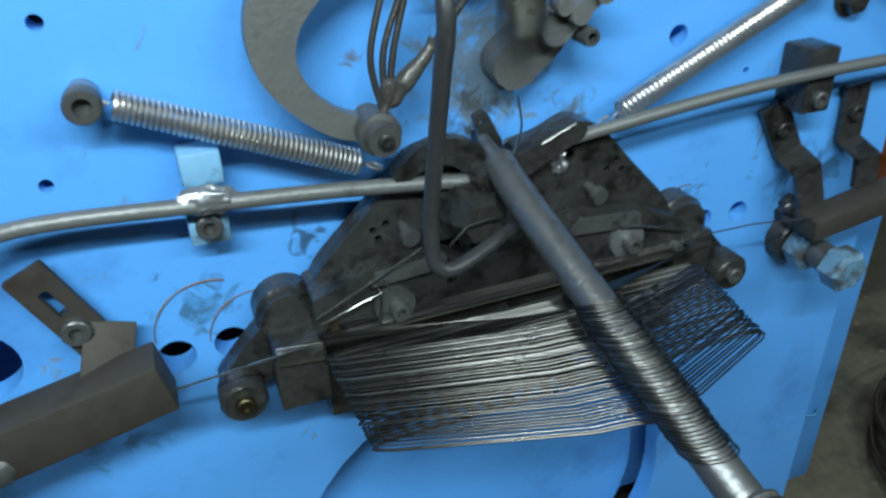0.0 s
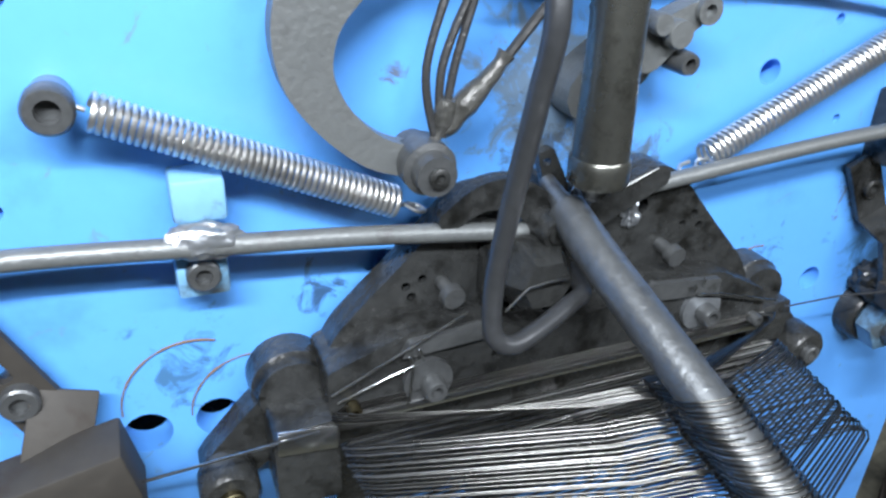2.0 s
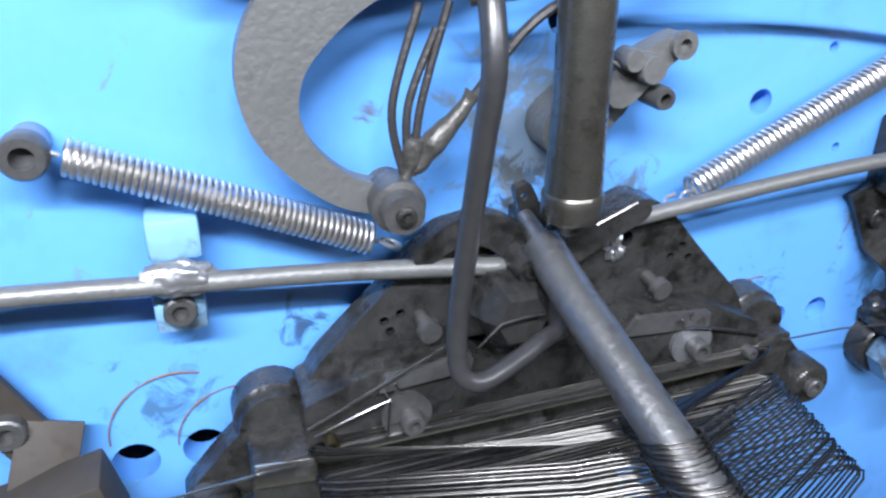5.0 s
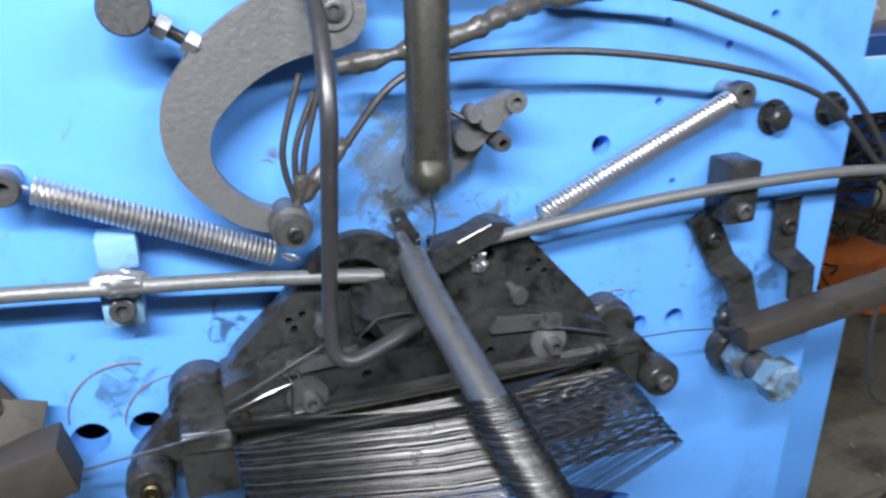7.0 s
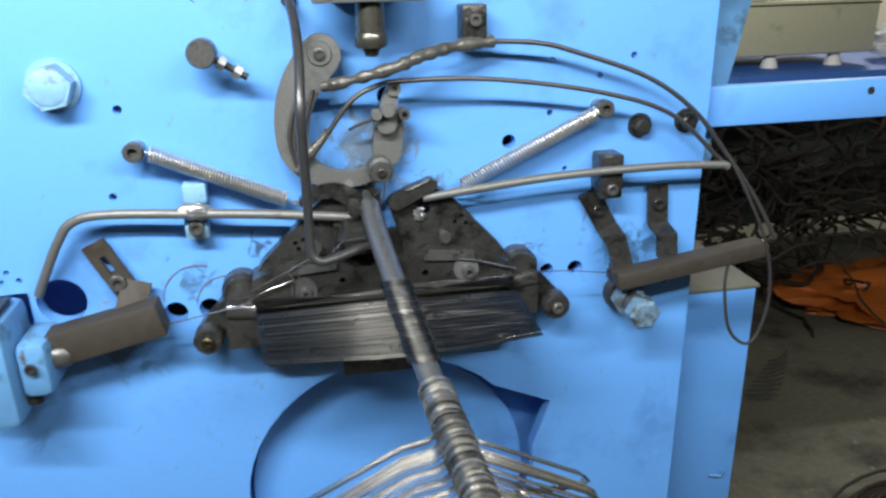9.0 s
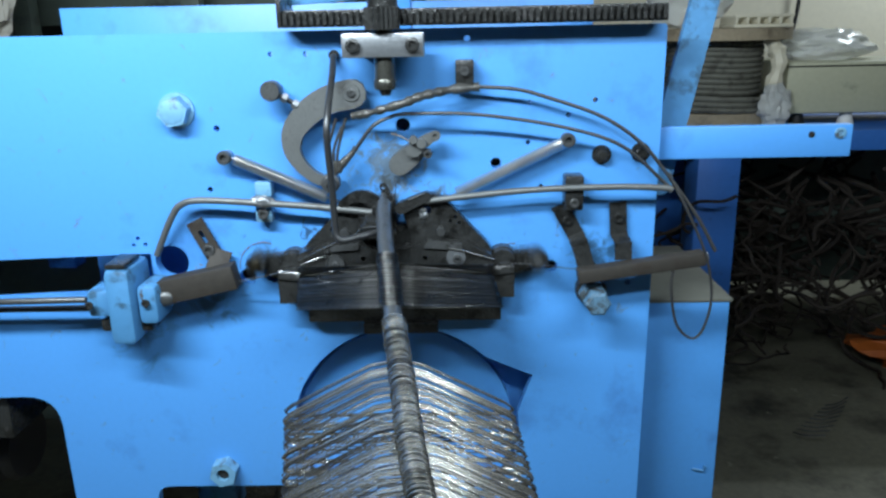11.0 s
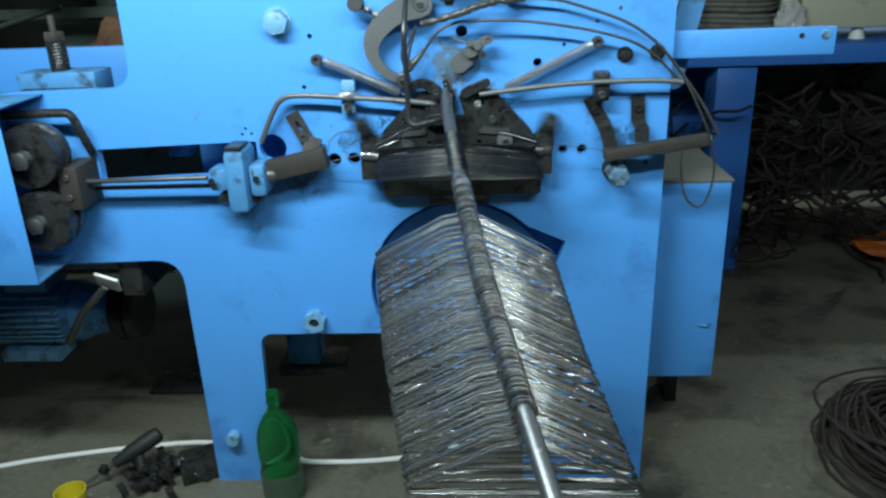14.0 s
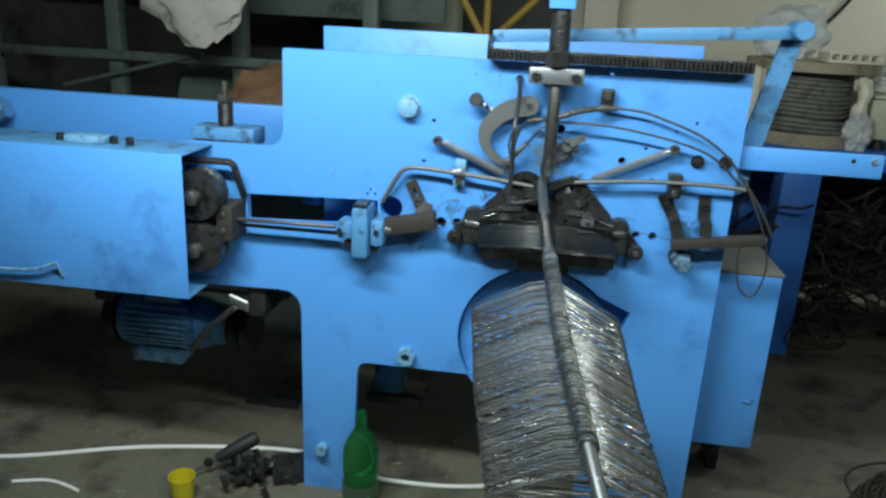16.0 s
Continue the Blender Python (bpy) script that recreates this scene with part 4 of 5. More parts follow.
# ---------------------------------------------------------------- wire feed
def wire_feed():
    f = thing("feed_clamp", (-0.46, 0, 0.95), "chipped light blue wire feed clamp with two cheeks", "clamp")
    part("body", box(-0.484, -0.432, -0.112, 0, 0.876, 1.03, 0.014), blue_dirty, f)
    part("cheek", box(-0.53, -0.485, -0.09, -0.02, 0.928, 0.982, 0.008), blue_dirty, f)
    part("cheek", box(-0.431, -0.39, -0.095, -0.01, 0.912, 0.992, 0.012), blue_dirty, f)
    part("cap", box(-0.478, -0.44, -0.105, -0.03, 1.03, 1.04, 0.003), oily, f, "oily dark cap plate")
    part("lower_jaw", box(-0.515, -0.41, -0.08, -0.01, 0.892, 0.92, 0.008), oily, f, "oily dark lower jaw")
    part("nozzle", lathe((-0.39, -0.058, 0.957), (-0.365, -0.058, 0.959), [(0, 0.02), (0.6, 0.018), (1, 0.009)], 18), iron, f)
    for x, z in ((-0.52, 0.957), (-0.41, 0.96)):
        part("clamp_screw", socket_bolt(x, -0.10, z, 0.008, 0.004), oily, f)
    g = thing("feed_tube", (-0.68, -0.07, 0.95), "straight steel tube that leads the wire to the clamp", "tube")
    part("tube", rod((-0.86, -0.07, 0.954), (-0.54, -0.07, 0.958), 0.0065, 12), iron, g)
    part("rail", box(-0.84, -0.54, -0.05, -0.035, 0.925, 0.935, 0.002), iron, g)
    part("end_block", box(-0.895, -0.845, -0.11, 0, 0.892, 1.0, 0.004), rust, g, "brown end block")
    for z in (0.925, 0.975):
        part("block_screw", socket_bolt(-0.872, -0.11, z, 0.008, 0.005), iron, g)
    w = solo("wire_strand", sweep([(-0.38, -0.058, 0.957), (-0.246, -0.056, 0.985), (-0.13, -0.083, 1.016)], 0.0011, 8), bright, "thin bright wire running from the channel to the clamp", "wire")
    w = solo("wire_strand", sweep([(0.272, -0.07, 1.021), (0.34, -0.066, 1.016), (0.43, -0.06, 1.001)], 0.0008, 8), cable_m, "thin bright wire end beside the forming head", "wire")
    for z, label in ((1.032, "upper"), (0.872, "lower")):
        r = thing("wire_straightener", (-0.945, -0.05, z), "grooved dark steel roll that feeds the wire", "roll", "feed rolls")
        prof = [(0, 0.05), (0.05, 0.074), (0.38, 0.078), (0.44, 0.068), (0.56, 0.068), (0.62, 0.078), (0.95, 0.074), (1, 0.05)]
        part("tread", lathe((-0.945, -0.06, z), (-0.945, -0.14, z), prof, 40), oily, r)
        part("axle", rod((-0.945, 0, z), (-0.945, -0.155, z), 0.02, 20), iron, r)
        part("axle_nut", hex_head(-0.945, -0.155, z, 0.024, 0.01), iron, r)
    b = solo("wheel_guard", sweep(curve_points([(-1.03, -0.05, 1.118), (-0.9, -0.05, 1.122), (-0.862, -0.05, 1.115), (-0.85, -0.04, 1.07), (-0.845, -0.012, 1.01)], 6), 0.011, 8), oily, "dark steel bar above the feed wheels", "bar")
    c = thing("feed_cover", (-1.3, -0.15, 0.95), "light blue sheet-metal cover over the wire straightener", "cover")
    part("front_panel", box(-1.75, -0.945, -0.203, -0.2, 0.735, 1.165, 0.001), blue, c)
    part("top_panel", box(-1.75, -0.947, -0.2, 0.0, 1.158, 1.163, 0.001), blue_dirty, c)
    part("bottom_flange", box(-1.75, -0.945, -0.2, -0.01, 0.735, 0.74, 0.001), blue_dirty, c)
    part("handle", sweep(curve_points([(-1.7, -0.203, 0.765), (-1.7, -0.225, 0.78), (-1.45, -0.225, 0.785), (-1.36, -0.225, 0.812), (-1.345, -0.225, 0.812), (-1.345, -0.203, 0.765)], 6), 0.005, 10), blue_chip, c)
    part("hinge", box(-1.34, -1.22, -0.14, -0.08, 1.163, 1.185, 0.003), blue_chip, c)
    for x in (-1.37, -1.20, -1.15):
        part("hinge_nut", rod((x, -0.11, 1.163), (x, -0.11, 1.185), 0.013, 6), oily, c)
    s = thing("tension_screw", (-0.98, 0.1, 1.16), "spring-loaded pressure screw on a blue block", "screw")
    part("block", box(-1.045, -0.84, 0.06, 0.16, 1.15, 1.203, 0.004), blue_dirty, s)
    part("spring", helix((-0.95, 0.11, 1.203), (-0.95, 0.11, 1.275), 0.021, 0.004, 9), oily, s)
    part("spindle", rod((-0.95, 0.11, 1.2), (-0.95, 0.11, 1.34), 0.009, 14), rust, s)
    part("nut", rod((-0.95, 0.11, 1.275), (-0.95, 0.11, 1.30), 0.027, 6), rust, s)
    # Dark strip painted in for the shaded gaps under the block.
    part("gap_shade", box(-1.03, -0.85, 0.052, 0.06, 1.152, 1.166, 0.001), oily, s)
    m = thing("rear_beam", (-1.5, 0.5, 1.0), "long blue painted machine beam with a round shaft end", "beam")
    part("beam", box(-2.9, -0.72, 0.46, 0.50, 0.98, 1.225, 0.004), blue, m)
    part("leg", box(-2.85, -2.75, 0.502, 0.58, 0.0, 1.1, 0.003), blue_dirty, m)
    part("shaft", lathe((-2.2, 0.38, 1.1), (-1.93, 0.40, 1.16), [(0, 0.045), (0.9, 0.045), (1, 0.035)], 20), blue_dirty, m)
    part("cross_tie", box(-0.80, -0.74, 0.32, 0.46, 1.02, 1.18, 0.003), blue_dirty, m)


def motor():
    m = thing("electric_motor", (-1.24, 0.32, 0.46), "blue finned electric motor slung under the machine arm", "motor")
    part("casing", lathe((-1.47, 0.32, 0.42), (-1.16, 0.32, 0.42), [(0, 0.085), (0.03, 0.098), (0.97, 0.098), (1, 0.085)], 32), blue_dirty, m)
    for k in range(9):
        z = 0.335 + 0.02 * k
        depth = math.sqrt(max(0.0, 0.098 ** 2 - (z - 0.42) ** 2))
        part("fin", box(-1.43, -1.19, 0.32 - depth - 0.016, 0.32 - depth + 0.01, z - 0.0035, z + 0.0035, 0.001), blue_chip, m)
    part("fan_cowl", lathe((-1.53, 0.32, 0.42), (-1.47, 0.32, 0.42), [(0, 0.085), (0.3, 0.105), (1, 0.105)], 32), oily, m)
    part("end_bell", lathe((-1.16, 0.32, 0.42), (-1.04, 0.32, 0.42), [(0, 0.1), (0.3, 0.085), (0.9, 0.07), (1, 0.05)], 28), blue_dirty, m)
    part("pulley", lathe((-1.04, 0.32, 0.42), (-0.96, 0.32, 0.42), [(0, 0.09), (0.3, 0.1), (0.5, 0.08), (0.7, 0.1), (1, 0.09)], 32), black, m)
    part("foot", box(-1.40, -1.21, 0.22, 0.32, 0.285, 0.325, 0.004), blue_chip, m)
    part("terminal_box", box(-1.36, -1.22, 0.25, 0.38, 0.51, 0.585, 0.006), blue_dirty, m)
    part("hanger_plate", box(-1.45, -0.80, 0.22, 0.44, 0.585, 0.60, 0.002), oily, m)
    part("hanger_tie", box(-1.4, -1.34, 0.025, 0.46, 0.60, 0.71, 0.002), oily, m)
    part("hanger_tie", box(-0.86, -0.80, 0.025, 0.30, 0.60, 0.75, 0.002), oily, m)
    b = solo("drip_lever", box(-0.032, 0.032, -0.004, 0.004, -0.035, 0.035, 0.002, turn=(40, 20, 0)), white_plastic, "pale bent metal tab under the arm", "tab", base=(0, 0, 0))
    b.location = (-0.868, -0.028, 0.664)
    s = solo("tie_rod", sweep([(-0.88, -0.02, 0.65), (-1.02, 0.07, 0.52), (-1.14, 0.17, 0.38)], 0.011, 10), cast, "pale grey diagonal tie rod beside the motor", "rod")


# ---------------------------------------------------------------- right side of the machine
def right_side():
    b = thing("side_cabinet", (0.69, 0.3, 0.55), "light blue sheet-metal side cabinet with a dusty top", "cabinet")
    part("body", box(0.59, 0.795, 0.13, 0.55, 0.27, 0.86, 0.004), blue, b)
    part("top", box(0.585, 0.80, 0.128, 0.555, 0.86, 0.868, 0.002), dusty, b, "dusty grey-green cabinet top")
    part("catch", sweep([(0.74, 0.128, 0.44), (0.765, 0.124, 0.437), (0.768, 0.124, 0.45)], 0.003, 6), blue_dirty, b)
    part("stand", box(0.61, 0.65, 0.42, 0.54, 0, 0.27, 0.002), oily, b)
    part("stand", box(0.74, 0.78, 0.42, 0.54, 0, 0.27, 0.002), oily, b)
    r = thing("side_rail", (0.78, 0.04, 1.22), "light blue rail reaching out beside the machine", "rail")
    part("rail", box(0.54, 0.965, 0.03, 0.05, 1.198, 1.262, 0.003), blue, r)
    part("rail_hole", socket_bolt(0.885, 0.03, 1.243, 0.006, 0.002), oily, r)
    part("rail_bolt", socket_bolt(0.94, 0.03, 1.245, 0.011, 0.004), blue_chip, r)


HOOKS = [Vector((0.052, -0.06, 1.138)), Vector((0.060, -0.14, 1.105)), Vector((0.086, -0.33, 1.025)), Vector((0.13, -0.60, 0.916)), Vector((0.19, -0.86, 0.81)), Vector((0.235, -1.05, 0.733))]


def on_rod(y):
    for a, b in zip(HOOKS, HOOKS[1:]):
        if a.y >= y >= b.y:
            return a.lerp(b, (a.y - y) / (a.y - b.y))
    return HOOKS[-1]


def delivery_rod():
    r = thing("delivery_rod", (0.052, -0.05, 1.138), "grey steel pipe sloping down from the forming head to carry hangers", "pipe")
    pts = curve_points([tuple(p) for p in HOOKS], 10)
    part("pipe", sweep(pts, 0.0142, 24), rod_m, r)
    part("neck", lathe((0.05, -0.034, 1.15), (0.0525, -0.066, 1.1365), [(0, 0.006), (0.5, 0.007), (1, 0.0125)], 20), rod_m, r)
    low = HOOKS[-1]
    part("support_leg", sweep([low, low + Vector((0.0, -0.01, -0.03)), Vector((low.x, low.y - 0.02, 0.02))], 0.012, 16), oily, r)
    part("support_foot", lathe((low.x, low.y - 0.02, 0), (low.x, low.y - 0.02, 0.02), [(0, 0.12), (0.8, 0.12), (1, 0.11)], 28), oily, r)


HALF, TALL = 0.188, 0.168


def hanger_mesh(mat, thin):
    """A wire hanger in the x-z plane, hung from the origin."""
    hook = [(0.0185 * math.cos(radians(a)), 0, 0.0185 * math.sin(radians(a))) for a in range(200, -61, -20)]
    pts = hook + [(0.006, 0, -0.026), (0.0, 0, -0.042), (0.0, 0, -0.058)]
    top = -0.064
    loop = [(-0.012, -0.001, top - 0.003), (-0.042, -0.001, top - 0.009), (-0.109, -0.001, -0.1105), (-HALF + 0.012, -0.001, -TALL + 0.020), (-HALF, -0.001, -TALL + 0.009), (-HALF + 0.008, -0.001, -TALL),
            (0, -0.001, -TALL), (HALF - 0.008, -0.001, -TALL), (HALF, -0.001, -TALL + 0.009), (HALF - 0.012, -0.001, -TALL + 0.020), (0.109, -0.001, -0.1105), (0.042, -0.001, top - 0.009), (0.012, 0.002, top - 0.003), (0.0, 0.003, top + 0.004)]
    bm = sweep(pts + loop, thin, 6)
    twist = [(0.0019 * math.cos(k * 1.1), 0.0019 * math.sin(k * 1.1), -0.050 - 0.0014 * k) for k in range(9)]
    sweep(twist, thin, 5, bm)
    return finish(bm, "wire", mat, 60)


def hangers():
    # Same wire in a shaded tone (near bunch) and a lit tone (far bunch).
    shaded_mesh, lit_mesh = hanger_mesh(wire_m, 0.00085), hanger_mesh(lit_wire, 0.00105)
    random.seed(11)
    spots = []
    for i in range(44):
        y = -0.2 - 0.118 * i / 43
        bar = -0.055 - 0.001 * i if i < 9 else -0.074 - 0.089 * (i - 9) / 34
        spots.append((y, bar, 0.08, 0.0, shaded_mesh))
    left, y, tilt = 0, -0.355, 0.0
    while y > -0.87:
        if left == 0:
            left, tilt = random.randint(2, 5), random.gauss(0, 0.004)
            y -= random.uniform(0.0008, 0.0026)
        spots.append((y, y + 0.015 + tilt, 0.14, 0.0, lit_mesh))
        y, left = y - 0.0017, left - 1
    for y, bar, loose, skew, mesh in spots:
        p = on_rod(y) + Vector((random.gauss(0, 0.0006), 0, abs(random.gauss(0, 0.0008))))
        lean = math.degrees(math.asin(max(-0.95, min(0.95, (bar - y) / TALL))))
        ob = new("wire_hanger", mesh)
        ob.matrix_world = Matrix.Translation(p) @ pose(0, 0, 0, lean + loose * random.gauss(0, 1.0), skew + loose * random.gauss(0, 0.8), loose * random.gauss(0, 1.4))
        tagged(ob, "bright steel wire hanger hooked over the delivery pipe", "hanger", "finished hangers")


# ---------------------------------------------------------------- surroundings
def background():
    t = thing("work_table", (2.0, 1.9, 0), "deep blue steel work table against the back wall", "table")
    part("top", box(0.62, 3.4, 1.55, 2.5, 1.0, 1.04, 0.004), blue_dark, t)
    part("front_rail", box(0.62, 3.4, 1.53, 1.548, 0.96, 1.04, 0.003), blue_dark, t)
    for x in (1.16, 3.2):
        part("leg", box(x, x + 0.17, 1.56, 1.73, 0, 1.0, 0.004), blue_dark, t)
        part("leg", box(x, x + 0.17, 2.3, 2.46, 0, 1.0, 0.004), blue_dark, t)
    part("back_board", box(0.62, 3.4, 2.46, 2.49, 0.1, 1.0, 0.002), grey_green, t)
    sx, sy = 1.28, 1.85
    s = thing("wire_spool", (sx, sy, 1.04), "large dusty spool wound with dark wire", "spool")
    part("base_flange", lathe((sx, sy, 1.04), (sx, sy, 1.10), [(0, 0.25), (1, 0.25)], 36), wood, s)
    part("top_flange", lathe((sx, sy, 1.385), (sx, sy, 1.43), [(0, 0.30), (1, 0.30)], 36), wood, s)
    part("drum", lathe((sx, sy, 1.10), (sx, sy, 1.385), [(0, 0.18), (1, 0.18)], 36), coil_m, s)
    for k in range(13):
        bulge = 0.19 + (0.06 if k < 3 else 0.0)
        ring = [(sx + bulge * math.cos(radians(a)), sy + bulge * math.sin(radians(a)), 1.115 + 0.0215 * k + 0.003 * math.sin(a)) for a in range(0, 361, 12)]
        part("turn_of_wire", sweep(ring, 0.011, 6), coil_m, s)
    part("paper_wrap", sweep(curve_points([(1.44, 1.66, 1.39), (1.47, 1.63, 1.30), (1.45, 1.64, 1.2)], 5), 0.03, 8, jitter=0.6), cream, s, "torn paper wrap")
    b = thing("green_case", (1.75, 1.85, 1.04), "pale green enamelled case on the table", "case")
    part("case", box(1.52, 2.21, 1.66, 2.05, 1.09, 1.295, 0.012), green_box, b)
    part("lid_line", box(1.518, 2.212, 1.657, 1.662, 1.275, 1.281, 0.001), oily, b)
    for x in (1.6, 1.8, 2.08):
        part("foot", lathe((x, 1.72, 1.04), (x, 1.72, 1.092), [(0, 0.035), (1, 0.02)], 14), white_plastic if x > 1.7 else black, b)
    solo("plastic_bag", blob((1.46, 1.62, 1.125), (0.06, 0.045, 0.085), 3, 0.35), clear_pet, "crumpled clear plastic bag on the table", "bag")
    solo("plastic_bag", blob((1.74, 1.85, 1.35), (0.20, 0.12, 0.065), 4, 0.3), clear_pet, "crumpled clear plastic bag on the green case", "bag")
    solo("plastic_bag", blob((2.44, 1.75, 1.12), (0.16, 0.12, 0.09), 6, 0.3), clear_pet, "crumpled clear plastic bag beside the green case", "bag")
    solo("yellow_packet", blob((2.62, 1.80, 1.10), (0.10, 0.08, 0.075), 12, 0.25), yellow_paint, "small yellow packet on the work table", "packet")
    solo("plastic_bag", blob((1.16, 1.86, 1.545), (0.16, 0.13, 0.125), 5, 0.3), clear_pet, "large inflated clear plastic bag on the spool", "bag")
    c = thing("cream_tray", (1.42, 1.7, 1.43), "small cream slotted plastic tray on the spool", "tray")
    part("tray", box(1.27, 1.50, 1.60, 1.78, 1.431, 1.445, 0.004), cream, c)
    for k in range(6):
        part("rib", box(1.275 + k * 0.042, 1.285 + k * 0.042, 1.60, 1.78, 1.445, 1.475, 0.002), cream, c)
    part("rim", box(1.27, 1.50, 1.60, 1.608, 1.47, 1.482, 0.002), cream, c)
    solo("cream_box", box(0.93, 1.02, 1.66, 1.8, 1.04, 1.40, 0.03), cream, "cream plastic can beside the spool", "can")
    for pts in ([(1.75, 3.59, 1.5), (1.95, 3.57, 1.75), (2.2, 3.58, 2.2)], [(2.3, 3.58, 1.2), (2.35, 3.56, 1.6), (2.32, 3.58, 2.3)]):
        solo("wall_cable", sweep(curve_points(pts, 6), 0.012, 8), black, "black cable clipped to the wall", "cable", "wall cables")
    # heap of scrap under the table
    heap = thing("scrap_heap", (1.9, 1.9, 0), "tangled heap of dark rusty scrap wire under the table", "scrap")
    random.seed(21)
    for k in range(150):
        x, y, z = random.uniform(1.0, 2.9), random.uniform(1.5, 2.3), abs(random.gauss(0.3, 0.25)) + 0.02
        pts = [Vector((x, y, z))]
        d = Vector((random.gauss(0, 1), random.gauss(0, 1), random.gauss(0, 0.45))).normalized()
        for j in range(9):
            d = (d + 0.55 * Vector((random.gauss(0, 1), random.gauss(0, 1), random.gauss(0, 0.5)))).normalized()
            q = pts[-1] + d * 0.055
            q.z, q.y = max(0.012, min(0.9, q.z)), max(1.3, min(2.43, q.y))
            pts.append(q)
        part("scrap_wire", sweep(curve_points(pts, 3), random.uniform(0.004, 0.009), 5), rusty_wire, heap)
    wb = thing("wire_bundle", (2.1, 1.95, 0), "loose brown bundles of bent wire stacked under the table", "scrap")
    for k in range(70):
        x, y, z = 2.1 + random.uniform(-0.7, 0.7), 1.95 + random.uniform(-0.2, 0.2), random.uniform(0.1, 0.6)
        pts = [Vector((x, y, z)) + Vector((random.gauss(0, 0.13), random.gauss(0, 0.1), 0.1 * j - 0.1)) for j in range(5)]
        part("bent_wire", sweep(curve_points(pts, 4), random.uniform(0.006, 0.012), 5), rusty_wire, wb)
    for k in range(9):
        x = 1.30 + 0.022 * k
        hk = new("scrap_hanger", bpy.data.meshes["wire"])
        hk.matrix_world = pose(x + 0.1, 1.0 + 0.02 * k, 0.034 + 0.003 * k, 80, 0, 55 + 6 * k)
        tagged(hk, "rejected wire hanger leaning on the scrap heap", "hanger", "rejected hangers")
    o = solo("orange_sheet", blob((2.36, 1.62, 0.055), (0.36, 0.24, 0.085), 9, 0.5), orange_m, "crumpled orange plastic sheet on the floor", "sheet")
    bm = bmesh.new()
    random.seed(31)
    for k in range(60):
        rr, zz, a0 = random.uniform(0.05, 0.33), random.uniform(0.014, 0.12), random.uniform(0, 360)
        ring = [(1.47 + rr * (1 + 0.1 * math.sin(radians(2 * a + 3 * a0))) * math.cos(radians(a)), 0.10 + rr * math.sin(radians(a)), max(0.007, zz + 0.03 * math.sin(radians(a + a0)) + 0.012 * math.sin(radians(3 * a + a0)))) for a in range(0, 361, 12)]
        sweep(ring, 0.005, 5, bm)
    solo("wire_coil", bm, rusty_wire, "dark coil of wire lying on the floor", "coil", kind="stuff")
    # left side, behind the beam
    m = thing("old_machine", (-2.4, 2.2, 0), "dark grey-green machine frame in the gloom", "machine")
    for x in (-3.3, -2.5, -1.75, -1.0):
        part("post", box(x, x + 0.08, 2.0, 2.08, 0, 2.3, 0.004), grey_green, m)
    for z in (0.9, 1.22, 1.75, 2.15):
        part("rail", box(-3.3, -0.92, 1.95, 1.998, z, z + 0.05, 0.004), grey_green, m)
    part("panel", box(-1.9, -0.6, 2.3, 2.34, 1.5, 2.2, 0.004), grey_green, m)
    part("strut", sweep([(-2.75, 1.94, 1.06), (-1.9, 1.94, 1.28)], 0.012, 10), grey_green, m)
    part("drum", lathe((-2.2, 2.5, 0.9), (-1.5, 2.5, 0.9), [(0, 0.3), (1, 0.3)], 28), grey_green, m)
    sk = solo("hanging_sack", blob((-1.69, 1.5, 1.66), (0.25, 0.08, 0.27), 14, 0.4), cloth, "dirty white sack hung over a rail", "sack")
    solo("sack_rail", box(-3.99, -0.9, 1.48, 1.52, 1.84, 1.88, 0.004), grey_green, "dark rail that carries the sack", "rail")
    # brown heap of unknown content, modelled as one lump
    hp = solo("brown_heap", blob((-1.25, 1.5, 1.02), (0.30, 0.2, 0.24), 17, 0.3), red_clay, "brown heap behind the beam", "sack")
    solo("heap_stand", box(-1.6, -0.9, 1.2, 1.75, 0, 0.85, 0.01), grey_green, "dark stand under the brown heap", "stand")
    tr = thing("tube_stand", (-0.39, 2.6, 0), "dull yellow tubular stand behind the machine", "stand")
    for a, b in (((-0.39, 2.6, 0), (-0.385, 2.6, 2.5)), ((-0.40, 2.56, 1.42), (-0.80, 2.56, 2.1)), ((-0.37, 2.64, 1.40), (0.25, 2.64, 2.0)), ((-0.75, 2.6, 0), (-0.39, 2.6, 1.35)), ((0.0, 2.6, 0), (-0.39, 2.6, 1.35))):
        part("tube", sweep([a, b], 0.022, 10), yellow_paint, tr)
    part("cross_bar", sweep([(-0.62, 2.6, 0.5), (-0.15, 2.6, 0.5)], 0.018, 10), yellow_paint, tr)
    g = solo("grey_locker", box(-1.15, -0.62, 2.9, 3.3, 0, 2.0, 0.008), green_box, "grey-green steel locker at the back", "locker")
    g = solo("grey_locker", box(0.20, 0.42, 3.2, 3.5, 0, 2.1, 0.008), cream, "pale steel cabinet at the back", "locker")
    # on the floor
    b = thing("plastic_bottle", (-0.475, 0.10, 0), "green plastic bottle with clear lower half, half full", "bottle")
    x, y = -0.452, -0.07
    prof = [(0.0, 0.05), (0.03, 0.058), (0.25, 0.059), (0.36, 0.056), (0.46, 0.059), (0.60, 0.0585), (0.68, 0.055), (0.76, 0.045), (0.83, 0.031), (0.88, 0.02), (0.91, 0.0165), (0.94, 0.0165), (0.955, 0.02), (0.97, 0.0165), (1.0, 0.016)]
    b.location = (x, y, 0)
    BASE[b.name] = Vector((x, y, 0))
    part("body", lathe((x, y, 0.0), (x, y, 0.335), prof, 32), green_pet, b)
    part("cap", lathe((x, y, 0.325), (x, y, 0.352), [(0, 0.017), (0.9, 0.017), (1, 0.015)], 20), green_pet, b)
